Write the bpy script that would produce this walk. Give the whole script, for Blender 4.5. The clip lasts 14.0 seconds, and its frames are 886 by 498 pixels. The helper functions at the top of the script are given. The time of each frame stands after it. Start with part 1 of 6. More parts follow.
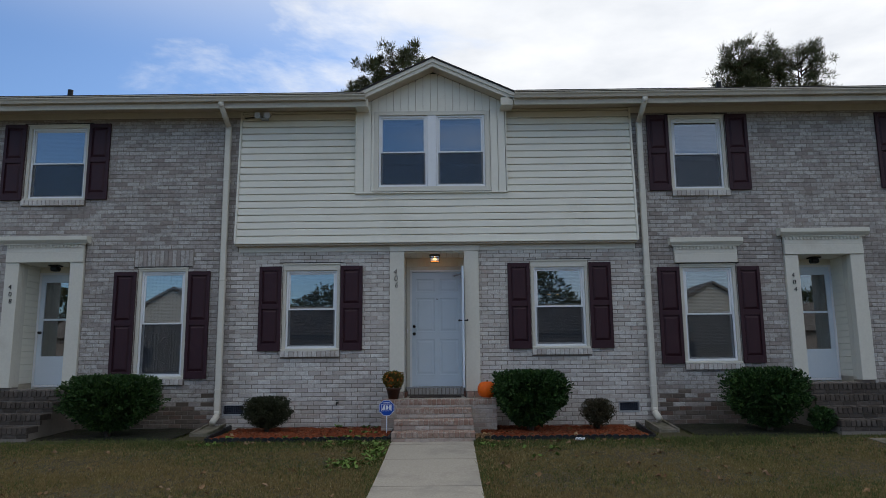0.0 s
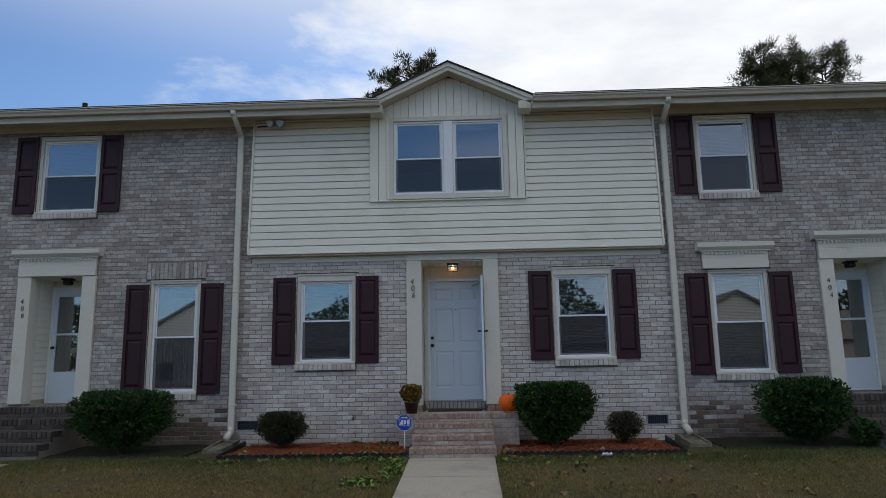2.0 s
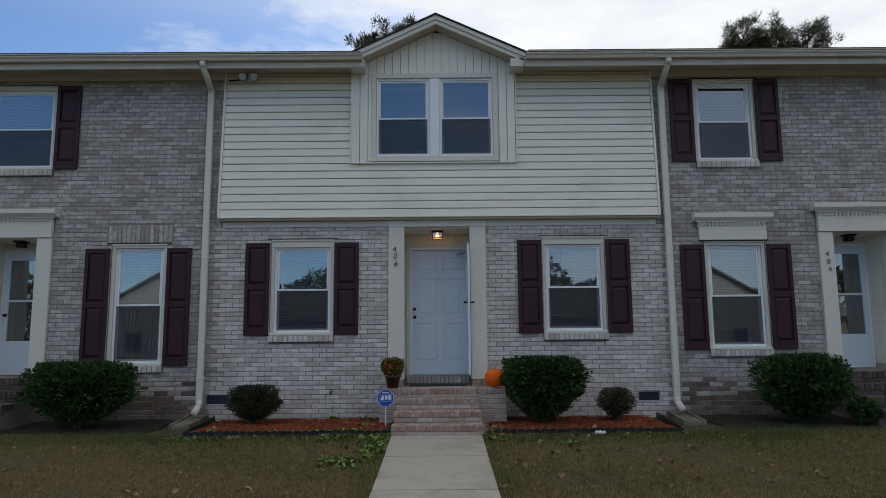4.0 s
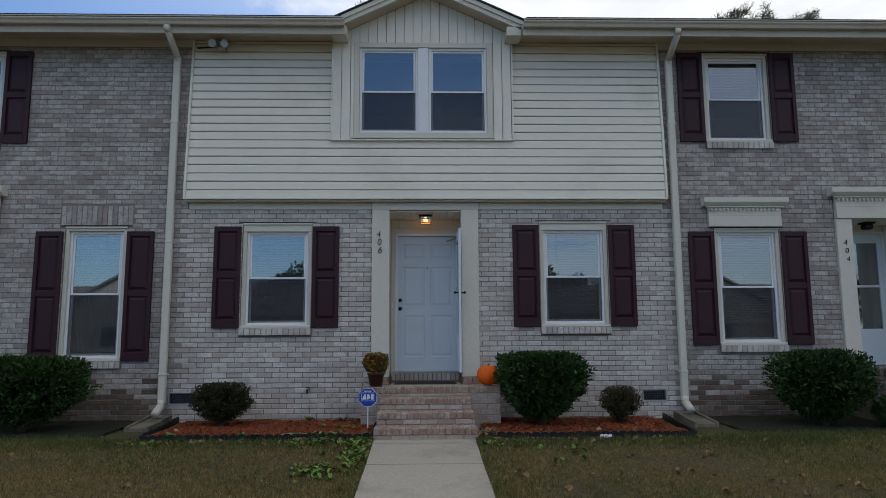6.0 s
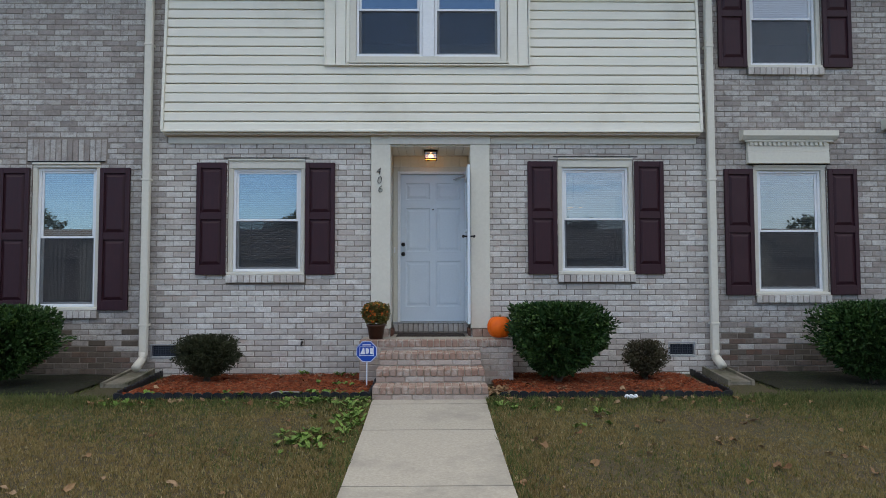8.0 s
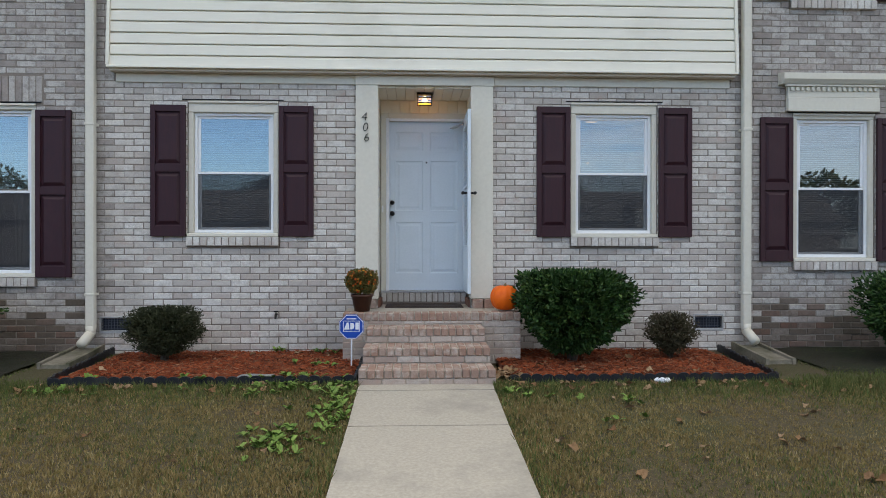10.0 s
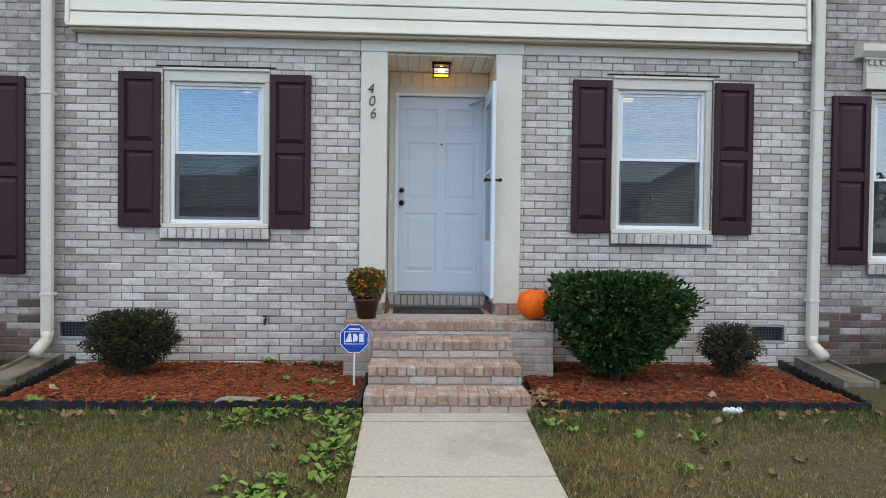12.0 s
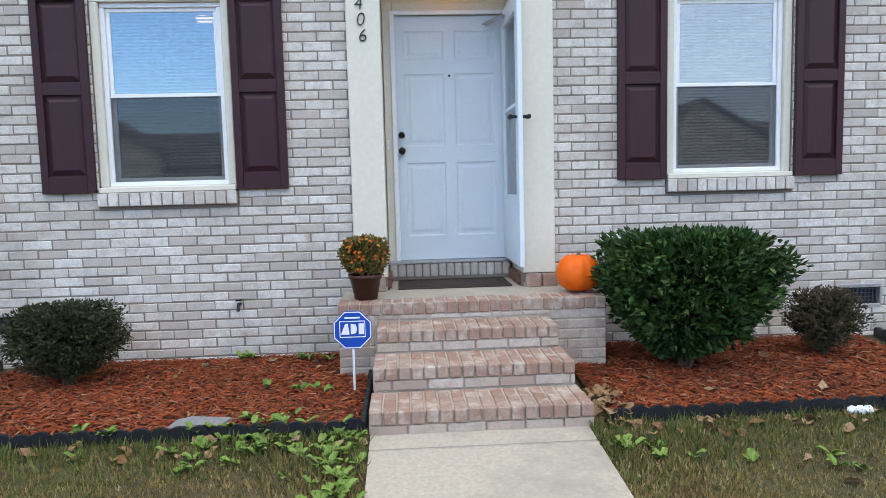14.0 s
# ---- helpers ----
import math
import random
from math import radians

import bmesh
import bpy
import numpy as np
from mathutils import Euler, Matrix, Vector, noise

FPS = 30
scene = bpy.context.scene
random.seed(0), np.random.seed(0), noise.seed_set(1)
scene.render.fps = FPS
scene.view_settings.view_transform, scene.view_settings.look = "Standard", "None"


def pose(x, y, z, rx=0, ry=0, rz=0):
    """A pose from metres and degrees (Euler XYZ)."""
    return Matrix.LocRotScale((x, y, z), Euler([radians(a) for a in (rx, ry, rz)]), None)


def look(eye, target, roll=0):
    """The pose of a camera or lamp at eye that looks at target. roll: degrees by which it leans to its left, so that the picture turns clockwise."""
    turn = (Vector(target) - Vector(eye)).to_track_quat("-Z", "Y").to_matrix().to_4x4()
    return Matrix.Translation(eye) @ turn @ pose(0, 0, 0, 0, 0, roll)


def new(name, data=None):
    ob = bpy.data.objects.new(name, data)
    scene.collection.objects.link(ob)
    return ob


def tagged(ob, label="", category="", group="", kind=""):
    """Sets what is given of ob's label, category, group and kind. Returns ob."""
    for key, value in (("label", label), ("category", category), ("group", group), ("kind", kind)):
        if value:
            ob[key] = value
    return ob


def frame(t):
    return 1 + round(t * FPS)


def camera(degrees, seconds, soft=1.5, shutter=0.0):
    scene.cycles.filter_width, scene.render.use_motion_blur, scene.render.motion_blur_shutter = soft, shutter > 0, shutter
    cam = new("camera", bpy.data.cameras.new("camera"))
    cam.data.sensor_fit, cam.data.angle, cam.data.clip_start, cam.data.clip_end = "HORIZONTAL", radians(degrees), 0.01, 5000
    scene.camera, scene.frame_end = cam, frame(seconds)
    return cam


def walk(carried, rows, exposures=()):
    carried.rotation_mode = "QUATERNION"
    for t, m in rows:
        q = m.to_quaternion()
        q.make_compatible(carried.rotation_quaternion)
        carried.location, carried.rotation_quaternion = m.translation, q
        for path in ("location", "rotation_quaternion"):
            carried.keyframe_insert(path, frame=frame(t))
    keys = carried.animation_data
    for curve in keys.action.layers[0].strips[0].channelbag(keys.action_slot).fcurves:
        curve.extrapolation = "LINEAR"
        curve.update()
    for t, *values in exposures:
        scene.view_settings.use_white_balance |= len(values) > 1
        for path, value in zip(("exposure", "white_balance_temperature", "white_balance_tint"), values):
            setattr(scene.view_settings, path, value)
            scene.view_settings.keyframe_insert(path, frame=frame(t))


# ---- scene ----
cam = camera(65.4, 14.0, soft=0.9)
METRES, EYE, TILT, LEAN, TURN = 6.9, 1.5, 0.0, 0.0, 0.4
ROWS = [
    (0.0, 0.0, 0.0, 0.0, 0.09, 9.07, 0.55),
    (0.5, -0.0028, 0.0015, 0.0003, -0.96, 8.71, 0.25),
    (1.0, -0.0069, 0.0073, -0.0008, -1.51, 7.81, 0.05),
    (1.5, -0.0043, 0.0289, 0.0009, -0.62, 8.23, 1.04),
    (2.0, 0.0039, 0.054, 0.0, 1.81, 10.09, 0.99),
    (2.5, -0.0003, 0.08, -0.003, 1.48, 9.17, -0.6),
    (3.0, -0.018, 0.1136, -0.0015, -0.96, 8.8, -0.29),
    (3.5, -0.0234, 0.1328, -0.0008, -0.34, 8.19, 0.48),
    (6.0, -0.0355, 0.2913, -0.0044, -1.93, 7.57, 0.3),
    (6.5, -0.0245, 0.3359, -0.0032, -0.87, 6.46, -0.22),
    (7.0, -0.0258, 0.3691, 0.0053, -1.47, 3.5, 0.39),
    (9.5, -0.042, 0.5579, 0.0046, -1.31, 2.34, -0.69),
    (10.0, -0.0494, 0.6073, 0.0064, -2.84, -0.14, -0.05),
    (10.5, -0.0524, 0.6467, 0.0036, -2.41, -0.61, -0.47),
    (11.0, -0.0505, 0.6957, 0.0068, -1.35, -1.48, -0.33),
    (11.5, -0.058, 0.7355, 0.0062, -1.39, -2.62, -1.55),
    (12.0, -0.0712, 0.7749, 0.0174, -3.06, -1.13, -0.74),
    (12.5, -0.0772, 0.8121, 0.0151, -3.38, 0.75, -0.72),
    (13.0, -0.0735, 0.8661, 0.0188, -2.75, -1.6, 0.96),
    (13.5, -0.0829, 0.9209, 0.0174, -3.62, -3.19, 0.17),
    (14.0, -0.0871, 0.9773, 0.0217, -3.81, -5.19, 1.45),
]
EXPOSURES = [(0.0, 0.10, 6580, 10), (3.5, 0.08, 6580, 10), (6.4, 0.20, 6650, 10), (7.0, 0.60, 6700, 10), (9.3, 1.05, 7050, 10), (11.0, 1.38, 7100, 10), (12.0, 1.46, 7050, 10), (13.0, 1.47, 6900, 10), (13.5, 1.63, 6850, 10), (14.0, 1.79, 6780, 10)]
walk(cam, [(t, pose(0, 0, EYE, TILT, LEAN, TURN) @ pose(METRES * x, METRES * y, METRES * z, 90 + pitch, roll, yaw)) for t, x, y, z, yaw, pitch, roll in ROWS], EXPOSURES)

# ---- world, sun ----
SUN_ELEV, SUN_AZ = 38.0, 25.0  # azimuth: degrees from +y towards +x
world = bpy.data.worlds.new("sky")
scene.world = world
world.use_nodes = True
wn, wl = world.node_tree.nodes, world.node_tree.links
wn.clear()


def wnode(kind, **kw):
    n = wn.new(kind)
    for k, v in kw.items():
        n.inputs[k].default_value = v
    return n


def wmath(op, a, b=None):
    n = wn.new("ShaderNodeMath")
    n.operation = op
    for i, v in enumerate((a, b)):
        if v is None:
            continue
        if isinstance(v, (int, float)):
            n.inputs[i].default_value = v
        else:
            wl.new(v, n.inputs[i])
    return n.outputs[0]


sky = wn.new("ShaderNodeTexSky")
sky.sky_type, sky.sun_disc = "NISHITA", False
sky.sun_elevation, sky.sun_rotation = radians(SUN_ELEV), radians(SUN_AZ)
coord = wn.new("ShaderNodeTexCoord")
sep = wn.new("ShaderNodeSeparateXYZ")
wl.new(coord.outputs["Generated"], sep.inputs[0])
high = wmath("MAXIMUM", sep.outputs[2], 0.12)
comb = wn.new("ShaderNodeCombineXYZ")
wl.new(wmath("DIVIDE", sep.outputs[0], high), comb.inputs[0])
wl.new(wmath("DIVIDE", sep.outputs[1], high), comb.inputs[1])
fluff = wnode("ShaderNodeTexNoise", Scale=1.1, Detail=7.0, Roughness=0.62, Distortion=0.3)
wl.new(comb.outputs[0], fluff.inputs["Vector"])
drift = wmath("ADD", wmath("ADD", fluff.outputs["Fac"], wmath("MULTIPLY", wmath("ADD", sep.outputs[0], 0.10), 0.85)), wmath("MULTIPLY", wmath("SUBTRACT", sep.outputs[1], 0.9), 0.13))
cover = wn.new("ShaderNodeMapRange")
cover.interpolation_type = "SMOOTHSTEP"
cover.inputs["From Min"].default_value, cover.inputs["From Max"].default_value = 0.30, 0.62
wl.new(drift, cover.inputs["Value"])
puff = wnode("ShaderNodeTexNoise", Scale=2.6, Detail=5.0, Roughness=0.55)
wl.new(comb.outputs[0], puff.inputs["Vector"])
tone = wn.new("ShaderNodeMix")
tone.data_type = "RGBA"
tone.inputs[6].default_value, tone.inputs[7].default_value = (7.0, 7.6, 8.6, 1), (13.0, 13.2, 13.4, 1)
wl.new(puff.outputs["Fac"], tone.inputs[0])
lift = wn.new("ShaderNodeMix")
lift.data_type, lift.blend_type = "RGBA", "MULTIPLY"
lift.inputs[0].default_value = 1.0
lift.inputs[7].default_value = (0.92, 1.19, 1.54, 1)
wl.new(sky.outputs[0], lift.inputs[6])
blend = wn.new("ShaderNodeMix")
blend.data_type = "RGBA"
thin = wn.new("ShaderNodeMapRange")
thin.interpolation_type = "SMOOTHSTEP"
for k_, v_ in (("From Min", -0.4), ("From Max", 0.6), ("To Min", 0.36), ("To Max", 1.0)):
    thin.inputs[k_].default_value = v_
wl.new(sep.outputs[1], thin.inputs["Value"])
overhead = wn.new("ShaderNodeMapRange")
overhead.interpolation_type = "SMOOTHSTEP"
overhead.inputs["From Min"].default_value, overhead.inputs["From Max"].default_value = 0.38, 0.62
wl.new(sep.outputs[2], overhead.inputs["Value"])
bank = wmath("MAXIMUM", wmath("MULTIPLY", cover.outputs[0], thin.outputs[0]), wmath("MULTIPLY", overhead.outputs[0], wmath("SUBTRACT", 1.12, wmath("MULTIPLY", puff.outputs["Fac"], 0.5))))
wl.new(wmath("MINIMUM", bank, 1.0), blend.inputs[0])
wl.new(lift.outputs[2], blend.inputs[6])
wl.new(tone.outputs[2], blend.inputs[7])
back = wnode("ShaderNodeBackground", Strength=0.085)
wl.new(blend.outputs[2], back.inputs[0])
wout = wn.new("ShaderNodeOutputWorld")
wl.new(back.outputs[0], wout.inputs[0])

sun = bpy.data.lights.new("sun", "SUN")
sun.energy, sun.angle, sun.color = 1.0, radians(12), (1.0, 0.95, 0.88)
sun_ob = new("sun", sun)
a, e = radians(SUN_AZ), radians(SUN_ELEV)
sun_ob.matrix_world = look((40 * math.sin(a) * math.cos(e), 40 * math.cos(a) * math.cos(e), 40 * math.sin(e)), (0, 0, 0))


# ---- materials ----
def shader(name):
    m = bpy.data.materials.new(name)
    m.use_nodes = True
    return m, m.node_tree.nodes, m.node_tree.links, m.node_tree.nodes["Principled BSDF"]


def noise_node(nt, nl, scale, detail=4.0, rough=0.6, stretch=None):
    geo = nt.new("ShaderNodeNewGeometry")
    n = nt.new("ShaderNodeTexNoise")
    n.inputs["Scale"].default_value, n.inputs["Detail"].default_value, n.inputs["Roughness"].default_value = scale, detail, rough
    src = geo.outputs["Position"]
    if stretch:
        mp = nt.new("ShaderNodeMapping")
        mp.inputs["Scale"].default_value = stretch
        nl.new(src, mp.inputs[0])
        src = mp.outputs[0]
    nl.new(src, n.inputs["Vector"])
    return n.outputs["Fac"]


def ranged(nt, nl, value, a, b, lo=0.0, hi=1.0):
    r = nt.new("ShaderNodeMapRange")
    for k, v in (("From Min", a), ("From Max", b), ("To Min", lo), ("To Max", hi)):
        r.inputs[k].default_value = v
    nl.new(value, r.inputs["Value"])
    return r.outputs[0]


def mixed(nt, nl, fac, a, b, how="MIX"):
    m = nt.new("ShaderNodeMix")
    m.data_type, m.blend_type = "RGBA", how
    for sock, v in ((0, fac), (6, a), (7, b)):
        if isinstance(v, (int, float)):
            m.inputs[sock].default_value = v
        elif isinstance(v, tuple):
            m.inputs[sock].default_value = (*v, 1)
        else:
            nl.new(v, m.inputs[sock])
    return m.outputs[2]


def bumped(nt, nl, bs, value, strength, dist):
    b = nt.new("ShaderNodeBump")
    b.inputs["Strength"].default_value, b.inputs["Distance"].default_value = strength, dist
    nl.new(value, b.inputs["Height"])
    nl.new(b.outputs[0], bs.inputs["Normal"])


def piece_random(nt, nl):
    """A number from 0 to 1 that differs from piece to piece, joined or not."""
    geo, info, add, fr = nt.new("ShaderNodeNewGeometry"), nt.new("ShaderNodeObjectInfo"), nt.new("ShaderNodeMath"), nt.new("ShaderNodeMath")
    add.operation, fr.operation = "ADD", "FRACT"
    nl.new(geo.outputs["Random Per Island"], add.inputs[0])
    nl.new(info.outputs["Random"], add.inputs[1])
    nl.new(add.outputs[0], fr.inputs[0])
    return fr.outputs[0]


def surface(name, low, high, rough=0.6, fine=60.0, coarse=1.5, bump=0.15, dist=0.002, metal=0.0, dirt=None, stretch=None, dirt_from=0.55):
    """A plain worn surface: two colours mixed by fine grain, stains by coarse noise."""
    m, nt, nl, bs = shader(name)
    grain = noise_node(nt, nl, fine, stretch=stretch)
    col = mixed(nt, nl, ranged(nt, nl, grain, 0.3, 0.7), low, high)
    if dirt:
        blot = noise_node(nt, nl, coarse, 6.0, 0.65)
        col = mixed(nt, nl, ranged(nt, nl, blot, dirt_from, dirt_from + 0.25), col, dirt)
    nl.new(col, bs.inputs["Base Color"])
    bs.inputs["Metallic"].default_value = metal
    bs.inputs["Specular IOR Level"].default_value = 0.3
    nl.new(ranged(nt, nl, grain, 0.3, 0.7, max(rough - 0.08, 0.02), min(rough + 0.08, 1)), bs.inputs["Roughness"])
    if bump:
        bumped(nt, nl, bs, grain, bump, dist)
    return m


def pieces(name, ramp, rough=0.85, fine=90.0, coarse=0.9, stain=(0.12, 0.11, 0.10), stain_amount=0.5, bump=0.5, dist=0.004, patch=None, mottle=0.75, g_shift=0.70):
    """Brick, mulch, leaf: each piece takes its colour from a ramp, with grain and stains over it."""
    m, nt, nl, bs = shader(name)
    cr = nt.new("ShaderNodeValToRGB")
    cr.color_ramp.interpolation = "LINEAR"
    for i, c in enumerate(ramp):
        at = i / (len(ramp) - 1)
        el = cr.color_ramp.elements[i] if i < 2 else cr.color_ramp.elements.new(at)
        el.position, el.color = at, (*c, 1)
    cr.color_ramp.elements[1].position = 1 / (len(ramp) - 1)
    nl.new(piece_random(nt, nl), cr.inputs[0])
    grain = noise_node(nt, nl, fine, 5.0, 0.7)
    col = mixed(nt, nl, ranged(nt, nl, grain, 0.25, 0.75, 0.0, 0.55), cr.outputs[0], tuple(0.55 * c for c in ramp[0]))
    mid = noise_node(nt, nl, fine * 0.16, 6.0, 0.75)
    col = mixed(nt, nl, ranged(nt, nl, mid, 0.46, 0.68, 0.0, mottle), col, tuple(g_shift * c for c in ramp[0]))
    if patch:
        colour, scale, low = patch
        where = noise_node(nt, nl, scale, 6.0, 0.7)
        col = mixed(nt, nl, ranged(nt, nl, where, low, low + 0.18, 0.0, 0.8), col, colour)
    blot = noise_node(nt, nl, coarse, 7.0, 0.7)
    col = mixed(nt, nl, ranged(nt, nl, blot, 0.5, 0.75, 0.0, stain_amount), col, stain)
    nl.new(col, bs.inputs["Base Color"])
    bs.inputs["Roughness"].default_value = rough
    bs.inputs["Specular IOR Level"].default_value = 0.22
    bumped(nt, nl, bs, grain, bump, dist)
    return m


WHITEWASH = pieces("whitewashed_brick", [(0.50, 0.45, 0.41), (0.63, 0.59, 0.545), (0.72, 0.69, 0.64), (0.81, 0.785, 0.74), (0.74, 0.71, 0.665), (0.66, 0.62, 0.57), (0.52, 0.455, 0.415)],
                   stain=(0.24, 0.21, 0.185), stain_amount=0.55, coarse=0.8, patch=((0.44, 0.31, 0.265), 5.5, 0.57), mottle=0.7, g_shift=0.76)
# Darker, greyer ramp than WHITEWASH, for the neighbouring houses.
GREY_WASH = pieces("greyer_whitewashed_brick", [(0.34, 0.30, 0.275), (0.47, 0.435, 0.405), (0.56, 0.53, 0.495), (0.64, 0.615, 0.58), (0.55, 0.52, 0.485), (0.38, 0.325, 0.295)],
                  stain=(0.17, 0.15, 0.135), stain_amount=0.6, coarse=0.8, patch=((0.30, 0.23, 0.20), 5.5, 0.57), mottle=0.9, g_shift=0.66)
RISER_BRICK = pieces("riser_brick", [(0.46, 0.38, 0.325), (0.56, 0.49, 0.435), (0.63, 0.575, 0.52), (0.50, 0.40, 0.34), (0.40, 0.30, 0.25)],
                     stain=(0.20, 0.17, 0.145), coarse=2.2, patch=((0.44, 0.29, 0.23), 7.0, 0.53))
STEP_BRICK = pieces("step_brick", [(0.33, 0.20, 0.15), (0.39, 0.26, 0.205), (0.42, 0.325, 0.27), (0.36, 0.22, 0.165), (0.46, 0.385, 0.33)],
                    stain=(0.20, 0.17, 0.15), coarse=3.0, patch=((0.56, 0.51, 0.45), 7.0, 0.50))
# Step brick darkened to carry the shade before the neighbouring doors.
SHADED_STEP = pieces("shaded_step_brick", [(0.06, 0.05, 0.042), (0.10, 0.082, 0.07), (0.15, 0.125, 0.108), (0.08, 0.06, 0.05)], coarse=2.0)
# Bare brown weathered brick, its ramp also darkened for low shade.
WEATHERED_SHADED = pieces("weathered_shaded_brick", [(0.12, 0.095, 0.075), (0.17, 0.135, 0.11), (0.24, 0.20, 0.17), (0.18, 0.09, 0.065), (0.30, 0.26, 0.23)], coarse=1.4, stain=(0.07, 0.065, 0.045), stain_amount=0.7)
RED_BASE = pieces("base_brick", [(0.20, 0.09, 0.06), (0.27, 0.14, 0.10)], coarse=3.0)
MORTAR = surface("mortar", (0.18, 0.153, 0.130), (0.285, 0.247, 0.212), 0.95, 160, 0.8, 0.4, 0.003, dirt=(0.13, 0.112, 0.096))
STEP_MORTAR = surface("step_mortar", (0.38, 0.33, 0.275), (0.48, 0.42, 0.35), 0.95, 160, 2, 0.4, 0.003, dirt=(0.27, 0.24, 0.2))
BEIGE = surface("beige_paint", (0.63, 0.60, 0.515), (0.68, 0.65, 0.56), 0.5, 30, 1.2, 0.06, 0.001, dirt=(0.54, 0.49, 0.40), dirt_from=0.6)
SIDING = surface("cream_vinyl", (0.77, 0.74, 0.635), (0.81, 0.78, 0.675), 0.42, 18, 0.9, 0.05, 0.001, dirt=(0.65, 0.62, 0.52), stretch=(0.3, 1, 3))
GUTTER = surface("gutter_paint", (0.50, 0.455, 0.37), (0.57, 0.52, 0.43), 0.4, 25, 1.1, 0.03, 0.001, dirt=(0.33, 0.29, 0.23))
# Darker beige than BEIGE, for soffits, undersides, recess cheeks and backings.
SOFFIT = surface("darker_beige", (0.52, 0.455, 0.36), (0.60, 0.525, 0.42), 0.6, 25, 1.3, 0.05, 0.001, dirt=(0.34, 0.28, 0.21))
WHITE = surface("white_vinyl", (0.76, 0.78, 0.80), (0.82, 0.83, 0.84), 0.35, 30, 2.0, 0.02, 0.0005, dirt=(0.70, 0.71, 0.72))
DOOR_PAINT = surface("door_paint", (0.63, 0.705, 0.765), (0.67, 0.745, 0.805), 0.35, 45, 1.4, 0.05, 0.0008, dirt=(0.59, 0.665, 0.72))
PLUM = surface("plum_shutter", (0.030, 0.0095, 0.0145), (0.042, 0.013, 0.019), 0.5, 35, 2.5, 0.08, 0.001, dirt=(0.048, 0.019, 0.024), stretch=(1, 1, 0.15))
SHINGLE = surface("shingle", (0.02, 0.02, 0.022), (0.05, 0.048, 0.046), 0.95, 120, 2, 0.6, 0.004)
CONCRETE = surface("concrete", (0.34, 0.305, 0.25), (0.45, 0.405, 0.335), 0.9, 45, 1.6, 0.35, 0.003, dirt=(0.25, 0.23, 0.195), dirt_from=0.5)
BLACK_PLASTIC = surface("black_plastic", (0.008, 0.009, 0.012), (0.016, 0.017, 0.021), 0.5, 70, 3, 0.2, 0.001, dirt=(0.035, 0.035, 0.035))
BLACK_METAL = surface("black_metal", (0.012, 0.012, 0.012), (0.03, 0.028, 0.026), 0.4, 80, 3, 0.1, 0.0005, metal=0.6)
DARK_DIGIT = surface("digit_paint", (0.015, 0.013, 0.012), (0.03, 0.025, 0.022), 0.5, 60, 3, 0)
GREY_METAL = surface("grey_metal", (0.35, 0.36, 0.38), (0.48, 0.49, 0.50), 0.4, 60, 3, 0.05, 0.0005, metal=0.5)
DARK_MESH = surface("vent_mesh", (0.012, 0.016, 0.028), (0.02, 0.026, 0.042), 0.5, 60, 3, 0)
VENT_BAR = surface("vent_bar", (0.05, 0.06, 0.08), (0.08, 0.09, 0.12), 0.5, 60, 3, 0)
# Moss on the splash blocks; on the neighbouring walks it stands for shade.
MOSSY_SHADED = surface("mossy_shaded_concrete", (0.17, 0.15, 0.12), (0.26, 0.23, 0.18), 0.95, 40, 3, 0.4, 0.004, dirt=(0.08, 0.08, 0.045), dirt_from=0.45)
# Mossy soil with the shade below the neighbouring walls in its colour.
SHADED_SOIL = surface("shaded_soil", (0.014, 0.012, 0.008), (0.032, 0.027, 0.016), 0.95, 30, 1.2, 0.9, 0.02, dirt=(0.018, 0.026, 0.009), dirt_from=0.45)
GROUND = surface("soil", (0.045, 0.035, 0.019), (0.105, 0.08, 0.042), 0.95, 35, 0.6, 0.8, 0.02, dirt=(0.055, 0.065, 0.022), dirt_from=0.48)
MULCH_BASE = surface("mulch_bed", (0.07, 0.018, 0.008), (0.17, 0.045, 0.018), 0.95, 50, 1.5, 1.0, 0.03, dirt=(0.06, 0.03, 0.018))
MULCH = pieces("mulch_chip", [(0.15, 0.030, 0.011), (0.33, 0.068, 0.020), (0.24, 0.050, 0.016), (0.44, 0.12, 0.042), (0.09, 0.023, 0.012), (0.44, 0.24, 0.135)], coarse=1.3, stain=(0.07, 0.03, 0.015), stain_amount=0.6, dist=0.002)
GRASS = pieces("dry_grass", [(0.26, 0.18, 0.07), (0.40, 0.29, 0.125), (0.17, 0.135, 0.045), (0.34, 0.25, 0.10), (0.12, 0.125, 0.033), (0.58, 0.46, 0.25)], fine=30, coarse=0.55, stain=(0.16, 0.175, 0.045), stain_amount=0.65, bump=0.0, patch=((0.24, 0.14, 0.07), 0.9, 0.58))
EDGE_GRASS = pieces("green_grass", [(0.07, 0.11, 0.025), (0.12, 0.155, 0.04), (0.19, 0.18, 0.065), (0.09, 0.105, 0.03)], fine=30, coarse=0.7, stain=(0.11, 0.09, 0.04), stain_amount=0.6, bump=0.0)
WEED = pieces("weed_leaf", [(0.10, 0.18, 0.03), (0.17, 0.28, 0.05), (0.24, 0.34, 0.075), (0.14, 0.22, 0.045)], rough=0.55, fine=40, stain_amount=0.2, bump=0.1)
DEAD_LEAF = pieces("dead_leaf", [(0.20, 0.10, 0.045), (0.32, 0.20, 0.10), (0.40, 0.28, 0.17), (0.15, 0.075, 0.035)], fine=60, stain_amount=0.3, bump=0.2)
